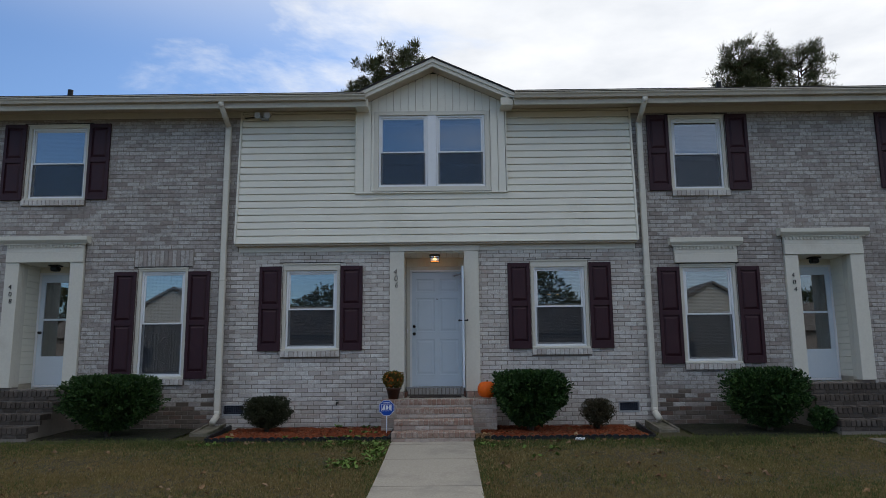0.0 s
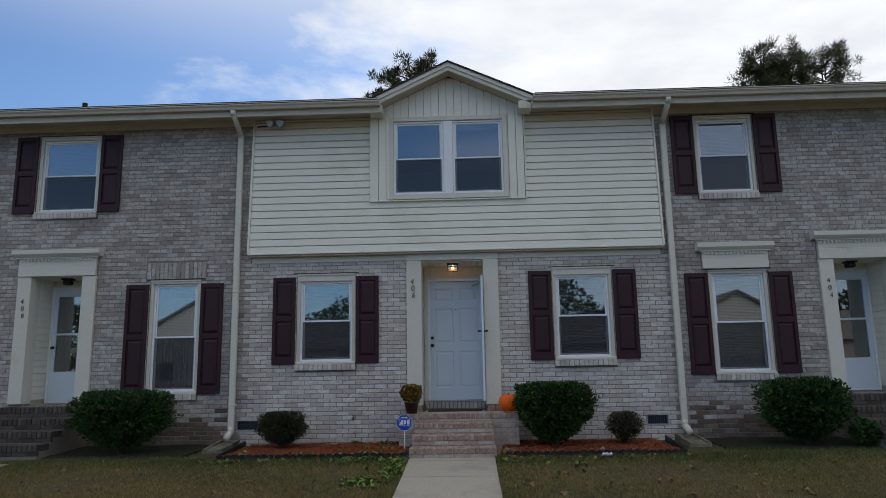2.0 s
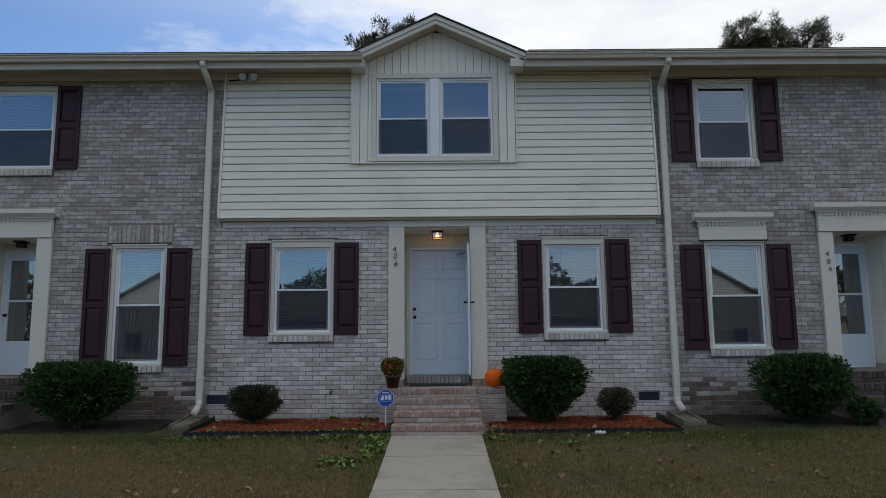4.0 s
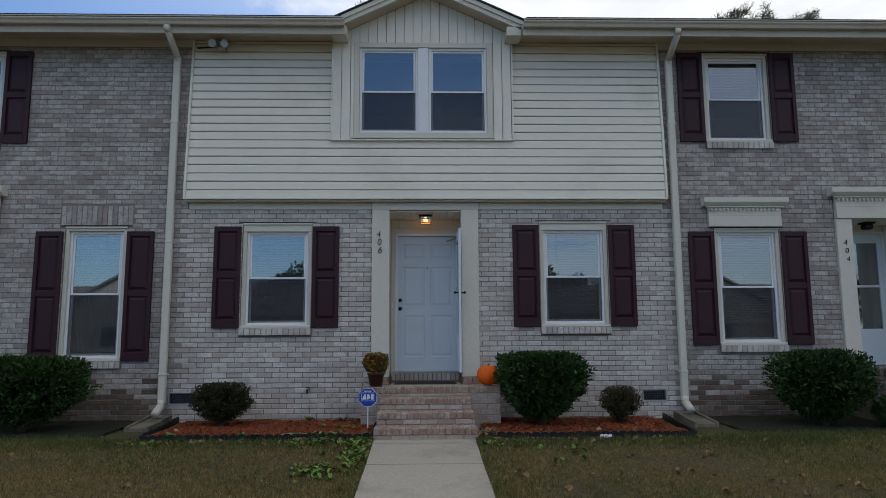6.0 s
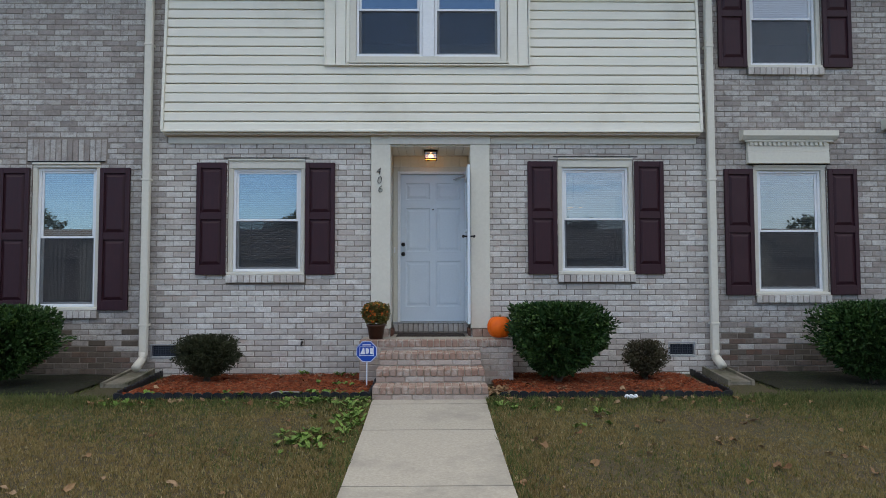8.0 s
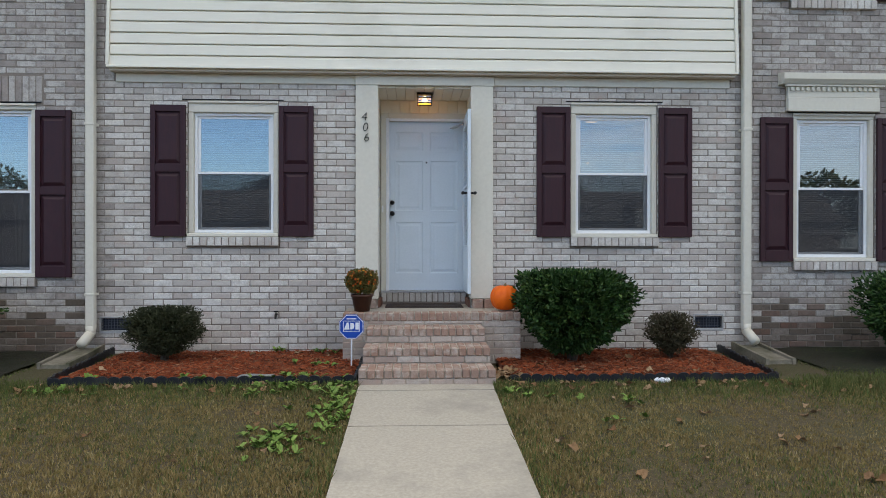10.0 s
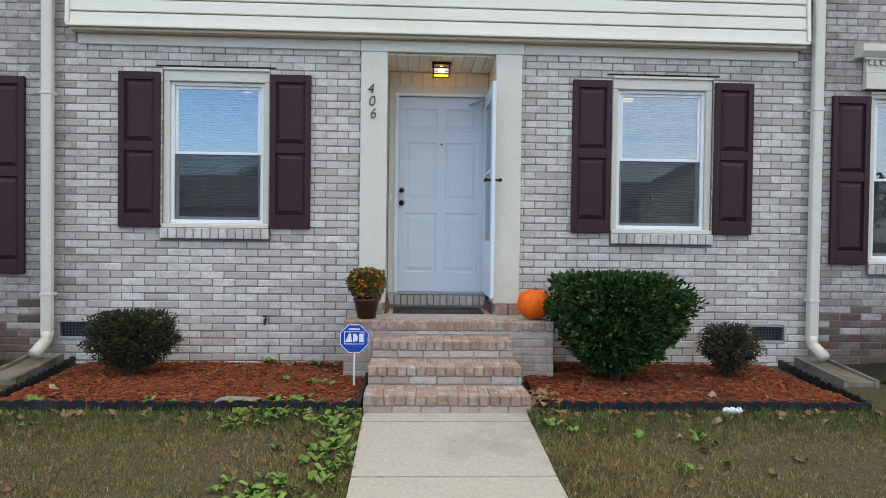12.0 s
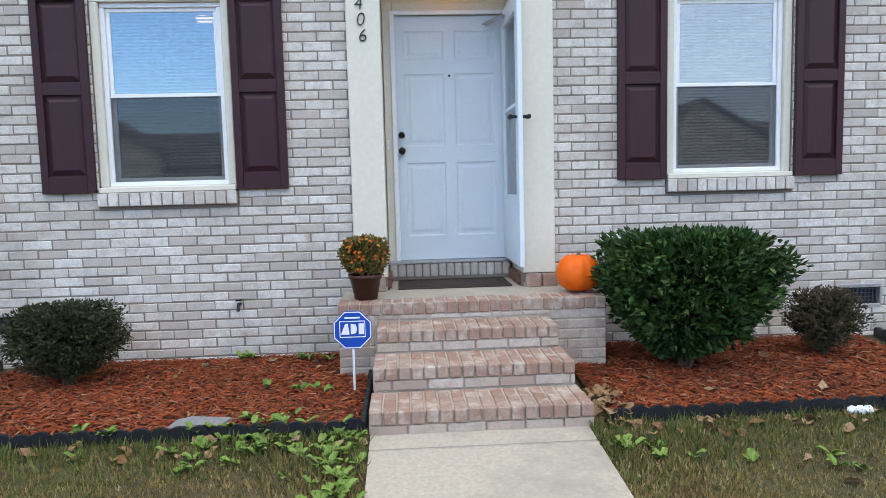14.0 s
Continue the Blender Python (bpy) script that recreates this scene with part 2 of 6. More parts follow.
HOLLY = pieces("glossy_leaf", [(0.016, 0.042, 0.012), (0.038, 0.088, 0.02), (0.06, 0.13, 0.03), (0.022, 0.056, 0.015), (0.12, 0.20, 0.045)], rough=0.5, fine=40, stain=(0.01, 0.02, 0.008), stain_amount=0.3, bump=0.1)
BOXWOOD = pieces("dull_leaf", [(0.030, 0.036, 0.016), (0.05, 0.058, 0.026), (0.075, 0.08, 0.04), (0.038, 0.046, 0.02)], rough=0.6, fine=40, stain_amount=0.3, bump=0.1)
BROWNED = pieces("browned_leaf", [(0.06, 0.05, 0.026), (0.095, 0.08, 0.042), (0.055, 0.06, 0.028), (0.12, 0.09, 0.055)], rough=0.7, fine=40, stain_amount=0.3, bump=0.1)
NEEDLES = pieces("pine_needles", [(0.035, 0.05, 0.016), (0.06, 0.08, 0.026), (0.10, 0.11, 0.036), (0.045, 0.06, 0.022), (0.16, 0.12, 0.04)], rough=0.6, fine=10, stain_amount=0.2, bump=0.0)
MUM_LEAF = pieces("mum_leaf", [(0.09, 0.10, 0.025), (0.16, 0.15, 0.04), (0.22, 0.17, 0.05), (0.24, 0.11, 0.03)], fine=40, bump=0.0)
MUM_BLOOM = pieces("mum_bloom", [(0.50, 0.07, 0.015), (0.62, 0.20, 0.02), (0.60, 0.34, 0.04), (0.40, 0.05, 0.02)], fine=60, bump=0.0, stain_amount=0.1)
BARK = surface("bark", (0.05, 0.035, 0.025), (0.11, 0.08, 0.06), 0.95, 30, 3, 0.8, 0.01, stretch=(1, 1, 0.3))
POT = surface("brown_plastic", (0.055, 0.022, 0.012), (0.08, 0.034, 0.02), 0.4, 40, 3, 0.1, 0.001)
PUMPKIN = surface("pumpkin_skin", (0.80, 0.115, 0.004), (0.88, 0.155, 0.006), 0.5, 20, 6, 0.2, 0.002, dirt=(0.55, 0.10, 0.01))
STEM = surface("pumpkin_stem", (0.16, 0.13, 0.06), (0.24, 0.19, 0.09), 0.8, 60, 3, 0.5, 0.003)
SIGN_BLUE = surface("sign_blue", (0.008, 0.060, 0.36), (0.010, 0.072, 0.40), 0.35, 40, 2, 0.0)
SIGN_WHITE = surface("sign_white", (0.72, 0.75, 0.80), (0.78, 0.80, 0.84), 0.4, 40, 2, 0.0)
RUBBER = surface("doormat", (0.035, 0.026, 0.022), (0.07, 0.052, 0.045), 0.95, 140, 3, 0.8, 0.004)
STONE = surface("slate", (0.16, 0.165, 0.17), (0.26, 0.265, 0.27), 0.8, 30, 4, 0.4, 0.005)
PLASTER = surface("room_paint", (0.55, 0.53, 0.49), (0.60, 0.58, 0.54), 0.8, 40, 1, 0.05, 0.001)
CARPET = surface("room_floor", (0.16, 0.12, 0.08), (0.22, 0.17, 0.12), 0.8, 40, 1, 0.1, 0.001)
BLIND = surface("blind_vinyl", (0.74, 0.76, 0.78), (0.80, 0.81, 0.82), 0.5, 30, 2, 0.0)
CURTAIN = surface("sheer_curtain", (0.42, 0.40, 0.37), (0.50, 0.48, 0.45), 0.9, 30, 2, 0.1, 0.002, stretch=(1, 1, 0.1))
FAR_ROOF = surface("far_shingle", (0.14, 0.12, 0.11), (0.20, 0.18, 0.165), 0.9, 8, 0.3, 0.2, 0.01)
FAR_BRICK = surface("far_brick", (0.26, 0.22, 0.20), (0.36, 0.32, 0.29), 0.9, 8, 0.3, 0.2, 0.01)
FAR_LEAF = pieces("far_leaf", [(0.03, 0.05, 0.015), (0.06, 0.07, 0.02), (0.12, 0.08, 0.03)], fine=5, bump=0.0)


def glass_material(name, tint, gloss):
    m = bpy.data.materials.new(name)
    m.use_nodes = True
    nt, nl = m.node_tree.nodes, m.node_tree.links
    nt.clear()
    clear, shine, mix, out = nt.new("ShaderNodeBsdfTransparent"), nt.new("ShaderNodeBsdfGlossy"), nt.new("ShaderNodeMixShader"), nt.new("ShaderNodeOutputMaterial")
    clear.inputs[0].default_value = (*tint, 1)
    shine.inputs["Roughness"].default_value = 0.015
    fr, add = nt.new("ShaderNodeFresnel"), nt.new("ShaderNodeMath")
    fr.inputs[0].default_value = 1.5
    add.operation = "ADD"
    add.inputs[1].default_value = gloss
    nl.new(fr.outputs[0], add.inputs[0])
    nl.new(add.outputs[0], mix.inputs[0])
    nl.new(clear.outputs[0], mix.inputs[1])
    nl.new(shine.outputs[0], mix.inputs[2])
    nl.new(mix.outputs[0], out.inputs[0])
    return m


GLASS = glass_material("window_glass", (0.70, 0.77, 0.80), 0.19)
m, nt, nl, bs = shader("insect_screen")
sc_t, sc_m = nt.new("ShaderNodeBsdfTransparent"), nt.new("ShaderNodeMixShader")
bs.inputs["Base Color"].default_value, bs.inputs["Roughness"].default_value = (0.03, 0.035, 0.045, 1), 0.7
sc_m.inputs[0].default_value = 0.36
nl.new(sc_t.outputs[0], sc_m.inputs[1])
nl.new(bs.outputs[0], sc_m.inputs[2])
nl.new(sc_m.outputs[0], nt["Material Output"].inputs[0])
SCREEN = m


def glow(name, colour, power):
    m, nt, nl, bs = shader(name)
    bs.inputs["Base Color"].default_value = (*colour, 1)
    bs.inputs["Emission Color"].default_value, bs.inputs["Emission Strength"].default_value = (*colour, 1), power
    return m


BULB = glow("warm_bulb", (1.0, 0.50, 0.14), 5.0)
ROOM_BULB = glow("room_bulb", (1.0, 0.55, 0.22), 0.75)
LAMP_SHADE = glow("lit_amber_glass", (1.0, 0.40, 0.07), 0.75)
DARK_DOOR = surface("near_black_door", (0.02, 0.018, 0.02), (0.04, 0.036, 0.038), 0.5, 30, 2, 0.1, 0.001, stretch=(1, 1, 0.1))


# ---- mesh helpers ----
def cbox(bm, x0, x1, y0, y1, z0, z1, c=0.004):
    """A box with chamfered edges."""
    c = min(c, (x1 - x0) * 0.3, (y1 - y0) * 0.3, (z1 - z0) * 0.3)
    lo, hi, vs = (x0, y0, z0), (x1, y1, z1), {}
    for sx in (0, 1):
        for sy in (0, 1):
            for sz in (0, 1):
                s = (sx, sy, sz)
                full = [hi[i] if s[i] else lo[i] for i in range(3)]
                for k in range(3):
                    p = [full[i] if i == k else full[i] + (-c if s[i] else c) for i in range(3)]
                    vs[s, k] = bm.verts.new(p)
    mid = Vector(((x0 + x1) / 2, (y0 + y1) / 2, (z0 + z1) / 2))

    def face(loop):
        f = bm.faces.new(loop)
        f.normal_update()
        if f.normal.dot(f.calc_center_median() - mid) < 0:
            f.normal_flip()

    for k in range(3):
        i, j = [n for n in range(3) if n != k]
        for s in (0, 1):
            loop = []
            for u, v in ((0, 0), (1, 0), (1, 1), (0, 1)):
                key = [0, 0, 0]
                key[k], key[i], key[j] = s, u, v
                loop.append(vs[tuple(key), k])
            face(loop)
        for u in (0, 1):
            for v in (0, 1):
                a, b = [0, 0, 0], [0, 0, 0]
                a[i], a[j], b[i], b[j], b[k] = u, v, u, v, 1
                face([vs[tuple(a), i], vs[tuple(b), i], vs[tuple(b), j], vs[tuple(a), j]])
    for s in [(p, q, r) for p in (0, 1) for q in (0, 1) for r in (0, 1)]:
        face([vs[s, 0], vs[s, 1], vs[s, 2]])
    return bm


def boxes(*rows, c=0.004):
    bm = bmesh.new()
    for r in rows:
        cbox(bm, *r, c=c)
    return bm


def prism(bm, profile, along0, along1, axis="x"):
    """A closed outline, extruded along an axis. The outline is (y, z) for x, (x, z) for y, (x, y) for z."""
    def at(p, a):
        return {"x": (a, p[0], p[1]), "y": (p[0], a, p[1]), "z": (p[0], p[1], a)}[axis]
    A = [bm.verts.new(at(p, along0)) for p in profile]
    B = [bm.verts.new(at(p, along1)) for p in profile]
    fs = [bm.faces.new(A), bm.faces.new(B[::-1])]
    for i in range(len(A)):
        j = (i + 1) % len(A)
        fs.append(bm.faces.new((A[i], B[i], B[j], A[j])))
    bmesh.ops.recalc_face_normals(bm, faces=fs)
    return bm


def lathe(bm, rings, cx, cy, seg=24):
    """Rings of (radius, z) round a standing axis."""
    rows = []
    for r, z in rings:
        rows.append([bm.verts.new((cx + r * math.cos(2 * math.pi * i / seg), cy + r * math.sin(2 * math.pi * i / seg), z)) for i in range(seg)])
    for a, b in zip(rows, rows[1:]):
        for i in range(seg):
            bm.faces.new((a[i], a[(i + 1) % seg], b[(i + 1) % seg], b[i]))
    bm.faces.new(rows[0][::-1])
    bm.faces.new(rows[-1])
    return bm


def tube(bm, p, q, r0, r1, seg=8):
    p, q = Vector(p), Vector(q)
    d = (q - p).normalized()
    s = d.orthogonal().normalized()
    t = d.cross(s)
    A = [bm.verts.new(p + r0 * (math.cos(k) * s + math.sin(k) * t)) for k in [2 * math.pi * i / seg for i in range(seg)]]
    B = [bm.verts.new(q + r1 * (math.cos(k) * s + math.sin(k) * t)) for k in [2 * math.pi * i / seg for i in range(seg)]]
    for i in range(seg):
        bm.faces.new((A[i], A[(i + 1) % seg], B[(i + 1) % seg], B[i]))
    bm.faces.new(A[::-1])
    bm.faces.new(B)
    return bm


ORIGIN = {}


def thing(name, loc, label, category, group="", kind=""):
    ob = new(name)
    ob.location = loc
    ob.empty_display_size = 0.1
    ORIGIN[ob] = Vector(loc)
    return tagged(ob, label, category, group, kind)


def part(name, bm, material, parent=None, label="", smooth=False):
    """One mesh object from a bmesh in world places, under a thing or a part."""
    base = ORIGIN.get(parent, Vector())
    me = bpy.data.meshes.new(name)
    bm.transform(Matrix.Translation(-base))
    bm.to_mesh(me)
    bm.free()
    me.materials.append(material)
    if smooth:
        me.shade_smooth()
    ob = new(name, me)
    if parent:
        ob.parent = parent
    ORIGIN[ob] = base
    return tagged(ob, label)


def solid(name, bm, material, label, category, kind="", group="", smooth=False):
    """A thing that is one mesh."""
    return tagged(part(name, bm, material, None, "", smooth), label, category, group, kind)


def raw(name, verts, faces, material, parent=None):
    me = bpy.data.meshes.new(name)
    me.from_pydata(verts, [], faces)
    me.materials.append(material)
    ob = new(name, me)
    if parent:
        ob.parent = parent
        me.transform(Matrix.Translation(-ORIGIN.get(parent, Vector())))
    return ob


def panel_cells(x0, x1, z0, z1, holes):
    """The rectangles that are left of a wall when its openings are taken out."""
    xs = sorted({x0, x1, *[v for h in holes for v in h[:2] if x0 < v < x1]})
    zs = sorted({z0, z1, *[v for h in holes for v in h[2:] if z0 < v < z1]})
    for xa, xb in zip(xs, xs[1:]):
        run = None
        for za, zb in zip(zs, zs[1:]):
            mx, mz = (xa + xb) / 2, (za + zb) / 2
            if any(h[0] < mx < h[1] and h[2] < mz < h[3] for h in holes):
                if run:
                    yield (xa, xb, *run)
                run = None
            else:
                run = (run[0], zb) if run else (za, zb)
        if run:
            yield (xa, xb, *run)


def plain(bm, x0, x1, y0, y1, z0, z1):
    v = [bm.verts.new((x, y, z)) for x in (x0, x1) for y in (y0, y1) for z in (z0, z1)]
    for f in ((0, 1, 3, 2), (4, 6, 7, 5), (0, 4, 5, 1), (2, 3, 7, 6), (0, 2, 6, 4), (1, 5, 7, 3)):
        bm.faces.new([v[i] for i in f])
    return bm


# ---- ground ----
WALL = 12.13  # face of the brickwork
PROFILE = [(-60, -0.3), (0, 0.0), (6, 0.05), (8, 0.12), (9.3, 0.20), (10.4, 0.30), (12.3, 0.35), (30, 0.35)]


def ground_z(y):
    for (ya, za), (yb, zb) in zip(PROFILE, PROFILE[1:]):
        if y <= yb:
            return za + (zb - za) * (y - ya) / (yb - ya)
    return PROFILE[-1][1]


gx = [-900, -200, -60, -30] + [-20 + 0.5 * i for i in range(81)] + [30, 60, 200, 900]
gy = [-900, -200, -60, -20, 0, 3, 5] + [6 + 0.25 * i for i in range(28)] + [14, 20, 60, 200, 900]
gv = [(x, y, ground_z(max(-60, min(y, 30))) + (0.018 * noise.noise((x * 0.9, y * 0.9, 0)) if 5 < y < 12.6 and abs(x) < 20 and not -1.3 < x < 0.8 else -0.02 if 5 < y < 12.6 else 0)) for y in gy for x in gx]
gf = [(j * len(gx) + i, j * len(gx) + i + 1, (j + 1) * len(gx) + i + 1, (j + 1) * len(gx) + i) for j in range(len(gy) - 1) for i in range(len(gx) - 1)]
tagged(raw("ground", gv, gf, GROUND), "brown and green lawn soil sloping up to the house", "ground", kind="structure")

# Strips that carry the shade along the foot of the neighbouring walls.
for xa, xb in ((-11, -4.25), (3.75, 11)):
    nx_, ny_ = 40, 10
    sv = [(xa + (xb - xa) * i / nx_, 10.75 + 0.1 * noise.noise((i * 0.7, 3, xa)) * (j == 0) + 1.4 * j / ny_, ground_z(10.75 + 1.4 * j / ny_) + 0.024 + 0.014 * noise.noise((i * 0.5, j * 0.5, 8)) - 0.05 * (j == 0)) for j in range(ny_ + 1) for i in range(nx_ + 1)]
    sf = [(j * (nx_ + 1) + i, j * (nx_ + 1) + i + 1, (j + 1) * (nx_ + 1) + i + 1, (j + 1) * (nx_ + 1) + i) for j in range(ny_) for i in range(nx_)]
    tagged(raw("ground", sv, sf, SHADED_SOIL), "bare mossy soil below a neighbouring wall, darkened for its shade", "ground", kind="structure")

# concrete walk, slab by slab
walk_ob = thing("pavement", (-0.25, 9, 0), "pale grey concrete front walk in cast slabs", "walkway", kind="structure")
for ya, yb in ((-4, -2.5), (-2.5, -1), (-1, 0.5), (0.5, 2), (2, 3.5), (3.5, 5), (5, 6.4), (6.4, 7.88), (7.88, 9.33), (9.33, 10.22), (10.22, 10.44)):
    bm = bmesh.new()
    prism(bm, [(ya + 0.006, ground_z(ya) + 0.012), (yb - 0.006, ground_z(yb) + 0.012), (yb - 0.006, ground_z(yb) - 0.12), (ya + 0.006, ground_z(ya) - 0.12)], -0.86, 0.345)
    bmesh.ops.bevel(bm, geom=[e for e in bm.edges if abs((e.verts[0].co - e.verts[1].co).x) > 1 and e.verts[0].co.z > ground_z(ya) - 0.01], offset=0.006, segments=2, affect="EDGES")
    part("slab", bm, CONCRETE, walk_ob)
# Neighbouring walks, with their shade put into a darker concrete.
for sx in (-7.16, 6.66):
    nb = thing("pavement", (sx, 8, 0), "concrete walk leading to the neighbouring steps, darkened for shade", "walkway", kind="structure")
    for ya, yb in ((0, 2), (2, 4), (4, 6), (6, 8), (8, 10.35)):
        bm = bmesh.new()
        prism(bm, [(ya + 0.006, ground_z(ya) + 0.02), (yb - 0.006, ground_z(yb) + 0.02), (yb - 0.006, ground_z(yb) - 0.1), (ya + 0.006, ground_z(ya) - 0.1)], sx - 0.6, sx + 0.6)
        part("slab", bm, MOSSY_SHADED, nb)

# ---- the row of houses ----
# openings: x0, x1, z0, z1
WIN = {
    "ground_a": (-2.93, -1.91, 1.66, 3.21), "ground_b": (1.455, 2.47, 1.66, 3.23),
    "left_up": (-7.69, -6.55, 4.40, 5.84), "left_low": (-5.51, -4.61, 1.20, 3.16),
    "right_up": (4.05, 5.07, 4.45, 5.88), "right_low": (4.09, 5.08, 1.38, 3.13), "right_far": (8.20, 9.22, 4.45, 5.88),
}
DOORS = {"mid": (-0.78, 0.29, 0.79, 3.42), "left": (-7.62, -6.70, 1.05, 3.30), "right": (6.17, 7.09, 1.05, 3.30)}
VENTS = [(-3.91, -3.53, 0.57, 0.76), (2.90, 3.26, 0.57, 0.77)]
X0, X1, TOP, BOT = -11.0, 11.0, 6.08, 0.25
HOLES = [*WIN.values(), *DOORS.values(), *VENTS]
bm = bmesh.new()
UPPER = (-3.73, 3.32, 3.52, TOP)
for c in panel_cells(X0, X1, BOT, TOP, HOLES + [UPPER]):
    plain(bm, c[0], c[1], WALL + 0.006, WALL + 0.22, c[2], c[3])
wall = solid("wall_front", bm, MORTAR, "whitewashed grey brick front wall of the terrace", "wall", "structure")
bm = bmesh.new()
for c in panel_cells(-3.73, 3.32, 3.40, TOP, [(-1.22, 0.68, 4.56, 5.88), (-0.78, 0.29, 3.30, 3.42)]):
    plain(bm, c[0], c[1], WALL + 0.06, WALL + 0.2, max(c[2], 3.525), c[3])
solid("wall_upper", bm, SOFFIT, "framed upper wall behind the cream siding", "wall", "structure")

# closing walls, floors and rooms behind
def shell(name, label, category, material, *rows):
    b = bmesh.new()
    for r in rows:
        plain(b, *r)
    return solid(name, b, material, label, category, "structure")


shell("wall_back", "plain back wall of the terrace", "wall", PLASTER, (X0, X1, 19.0, 19.2, 0.2, 6.1))
shell("wall_left", "plain end wall of the terrace", "wall", PLASTER, (X0 - 0.2, X0, WALL, 19.2, 0.2, 6.1))
shell("wall_right", "plain end wall of the terrace", "wall", PLASTER, (X1, X1 + 0.2, WALL, 19.2, 0.2, 6.1))
shell("wall_party", "plain party walls between the houses", "wall", PLASTER, (-3.9, -3.72, WALL + 0.23, 19, 0.9, 6.05), (3.34, 3.5, WALL + 0.23, 19, 0.9, 6.05))
shell("wall_inner", "plain inner walls of the rooms", "wall", PLASTER, (X0, X1, 16.3, 16.4, 1.0, 3.3), (X0, X1, 15.6, 15.7, 3.55, 6.0),
      (-1.0, -0.9, WALL + 0.23, 16.3, 1.0, 3.3), (0.45, 0.55, WALL + 0.23, 16.3, 1.0, 3.3))
shell("floor", "brown interior floors", "floor", CARPET, (X0, X1, WALL + 0.9, 19, 0.85, 0.98), (X0, -7.9, WALL + 0.23, WALL + 0.9, 0.85, 0.98), (-6.4, -1.0, WALL + 0.23, WALL + 0.9, 0.85, 0.98), (0.55, 5.9, WALL + 0.23, WALL + 0.9, 0.85, 0.98))
shell("ceiling", "plain white ceilings between the storeys", "ceiling", PLASTER, (X0, X1, WALL + 0.23, 19, 3.46, 3.54), (X0, X1, WALL + 0.23, 19, 6.0, 6.06))

# roof: main slope, rear slope
roof = thing("roof", (0, 15, 6.1), "low-pitched dark shingle roof over the terrace", "roof", kind="structure")
bm = bmesh.new()
prism(bm, [(15.7, 7.60), (15.7, 7.69), (19.9, 6.135), (19.9, 6.10)], X0 - 0.3, X1 + 0.3)
part("rear_slope", bm, SHINGLE, roof)
for xa, xb, y in ((X0 - 0.3, -1.45, 11.50), (-1.446, 1.226, 12.36), (1.23, X1 + 0.3, 11.50)):
    bm = bmesh.new()
    za = 6.135 + (y - 11.5) * 0.3702
    prism(bm, [(y, za - 0.035), (y, za), (15.698, 7.69), (15.698, 7.60)], xa, xb)
    part("shingle_slope", bm, SHINGLE, roof)
for i in range(6):
    y = 11.5 + i * 0.14
    for xa, xb in ((X0 - 0.3, -1.46), (1.24, X1 + 0.3)):
        part("shingle_course", boxes((xa, xb, y, y + 0.15, 6.136 + (y - 11.5) * 0.37, 6.146 + (y - 11.5) * 0.37)), SHINGLE, roof)

# eaves
for xa, xb in ((X0, -1.42), (1.20, X1)):
    shell("trim", "beige fascia board and boxed soffit under the eave", "eave", GUTTER, (xa, xb, 11.62, 11.66, 5.92, 6.10))
    shell("trim", "darker beige soffit under the eave", "eave", SOFFIT, (xa, xb, 11.66, WALL, 6.03, 6.055))
    g = thing("gutter", ((xa + xb) / 2, 11.56, 6.0), "beige metal gutter along the eave", "gutter", "gutters")
    bm = bmesh.new()
    prism(bm, [(11.615, 6.125), (11.615, 6.02), (11.54, 6.02), (11.525, 6.06), (11.50, 6.085), (11.50, 6.125), (11.512, 6.125), (11.512, 6.09), (11.54, 6.06), (11.55, 6.03), (11.605, 6.03), (11.605, 6.125)], xa, xb)
    part("trough", bm, GUTTER, g)
    part("lip", boxes((xa, xb, 11.494, 11.515, 6.112, 6.128)), GUTTER, g)
for xa, xb in ((X0, -3.75), (3.36, X1)):
    shell("trim", "beige frieze board at the top of the brick wall", "trim", BEIGE, (xa, xb, WALL - 0.025, WALL, 5.92, 6.03))

# ---- windows ----
def shutter_pair(w, group):
    x0, x1, z0, z1 = w
    for xa in (x0 - 0.405, x1 + 0.01):
        s = thing("shutter", (xa + 0.19, WALL, z0), "dark plum panelled shutter beside a window", "shutter", group)
        za, zb, xb = z0 + 0.005, min(z1 - 0.06, z0 + 1.88), xa + 0.39
        if z1 > 4:
            zb = z1 - 0.01
        mid = (za + zb) / 2 + 0.03
        b = bmesh.new()
        for r in ((xa, xa + 0.055, za, zb), (xb - 0.055, xb, za, zb), (xa + 0.055, xb - 0.055, zb - 0.075, zb), (xa + 0.055, xb - 0.055, za, za + 0.125), (xa + 0.055, xb - 0.055, mid - 0.045, mid + 0.045)):
            cbox(b, r[0], r[1], WALL - 0.042, WALL - 0.004, r[2], r[3], 0.003)
        part("shutter_frame", b, PLUM, s)
        for pa, pb in ((za + 0.125, mid - 0.045), (mid + 0.045, zb - 0.075)):
            b = bmesh.new()
            plain(b, xa + 0.055, xb - 0.055, WALL - 0.018, WALL - 0.006, pa, pb)
            outer = [(xa + 0.065, pa + 0.01), (xb - 0.065, pa + 0.01), (xb - 0.065, pb - 0.01), (xa + 0.065, pb - 0.01)]
            inner = [(xa + 0.10, pa + 0.05), (xb - 0.10, pa + 0.05), (xb - 0.10, pb - 0.05), (xa + 0.10, pb - 0.05)]
            A = [b.verts.new((x, WALL - 0.018, z)) for x, z in outer]
            B = [b.verts.new((x, WALL - 0.036, z)) for x, z in inner]
            for i in range(4):
                b.faces.new((A[i], A[(i + 1) % 4], B[(i + 1) % 4], B[i]))
            b.faces.new(B)
            part("raised_panel", b, PLUM, s)


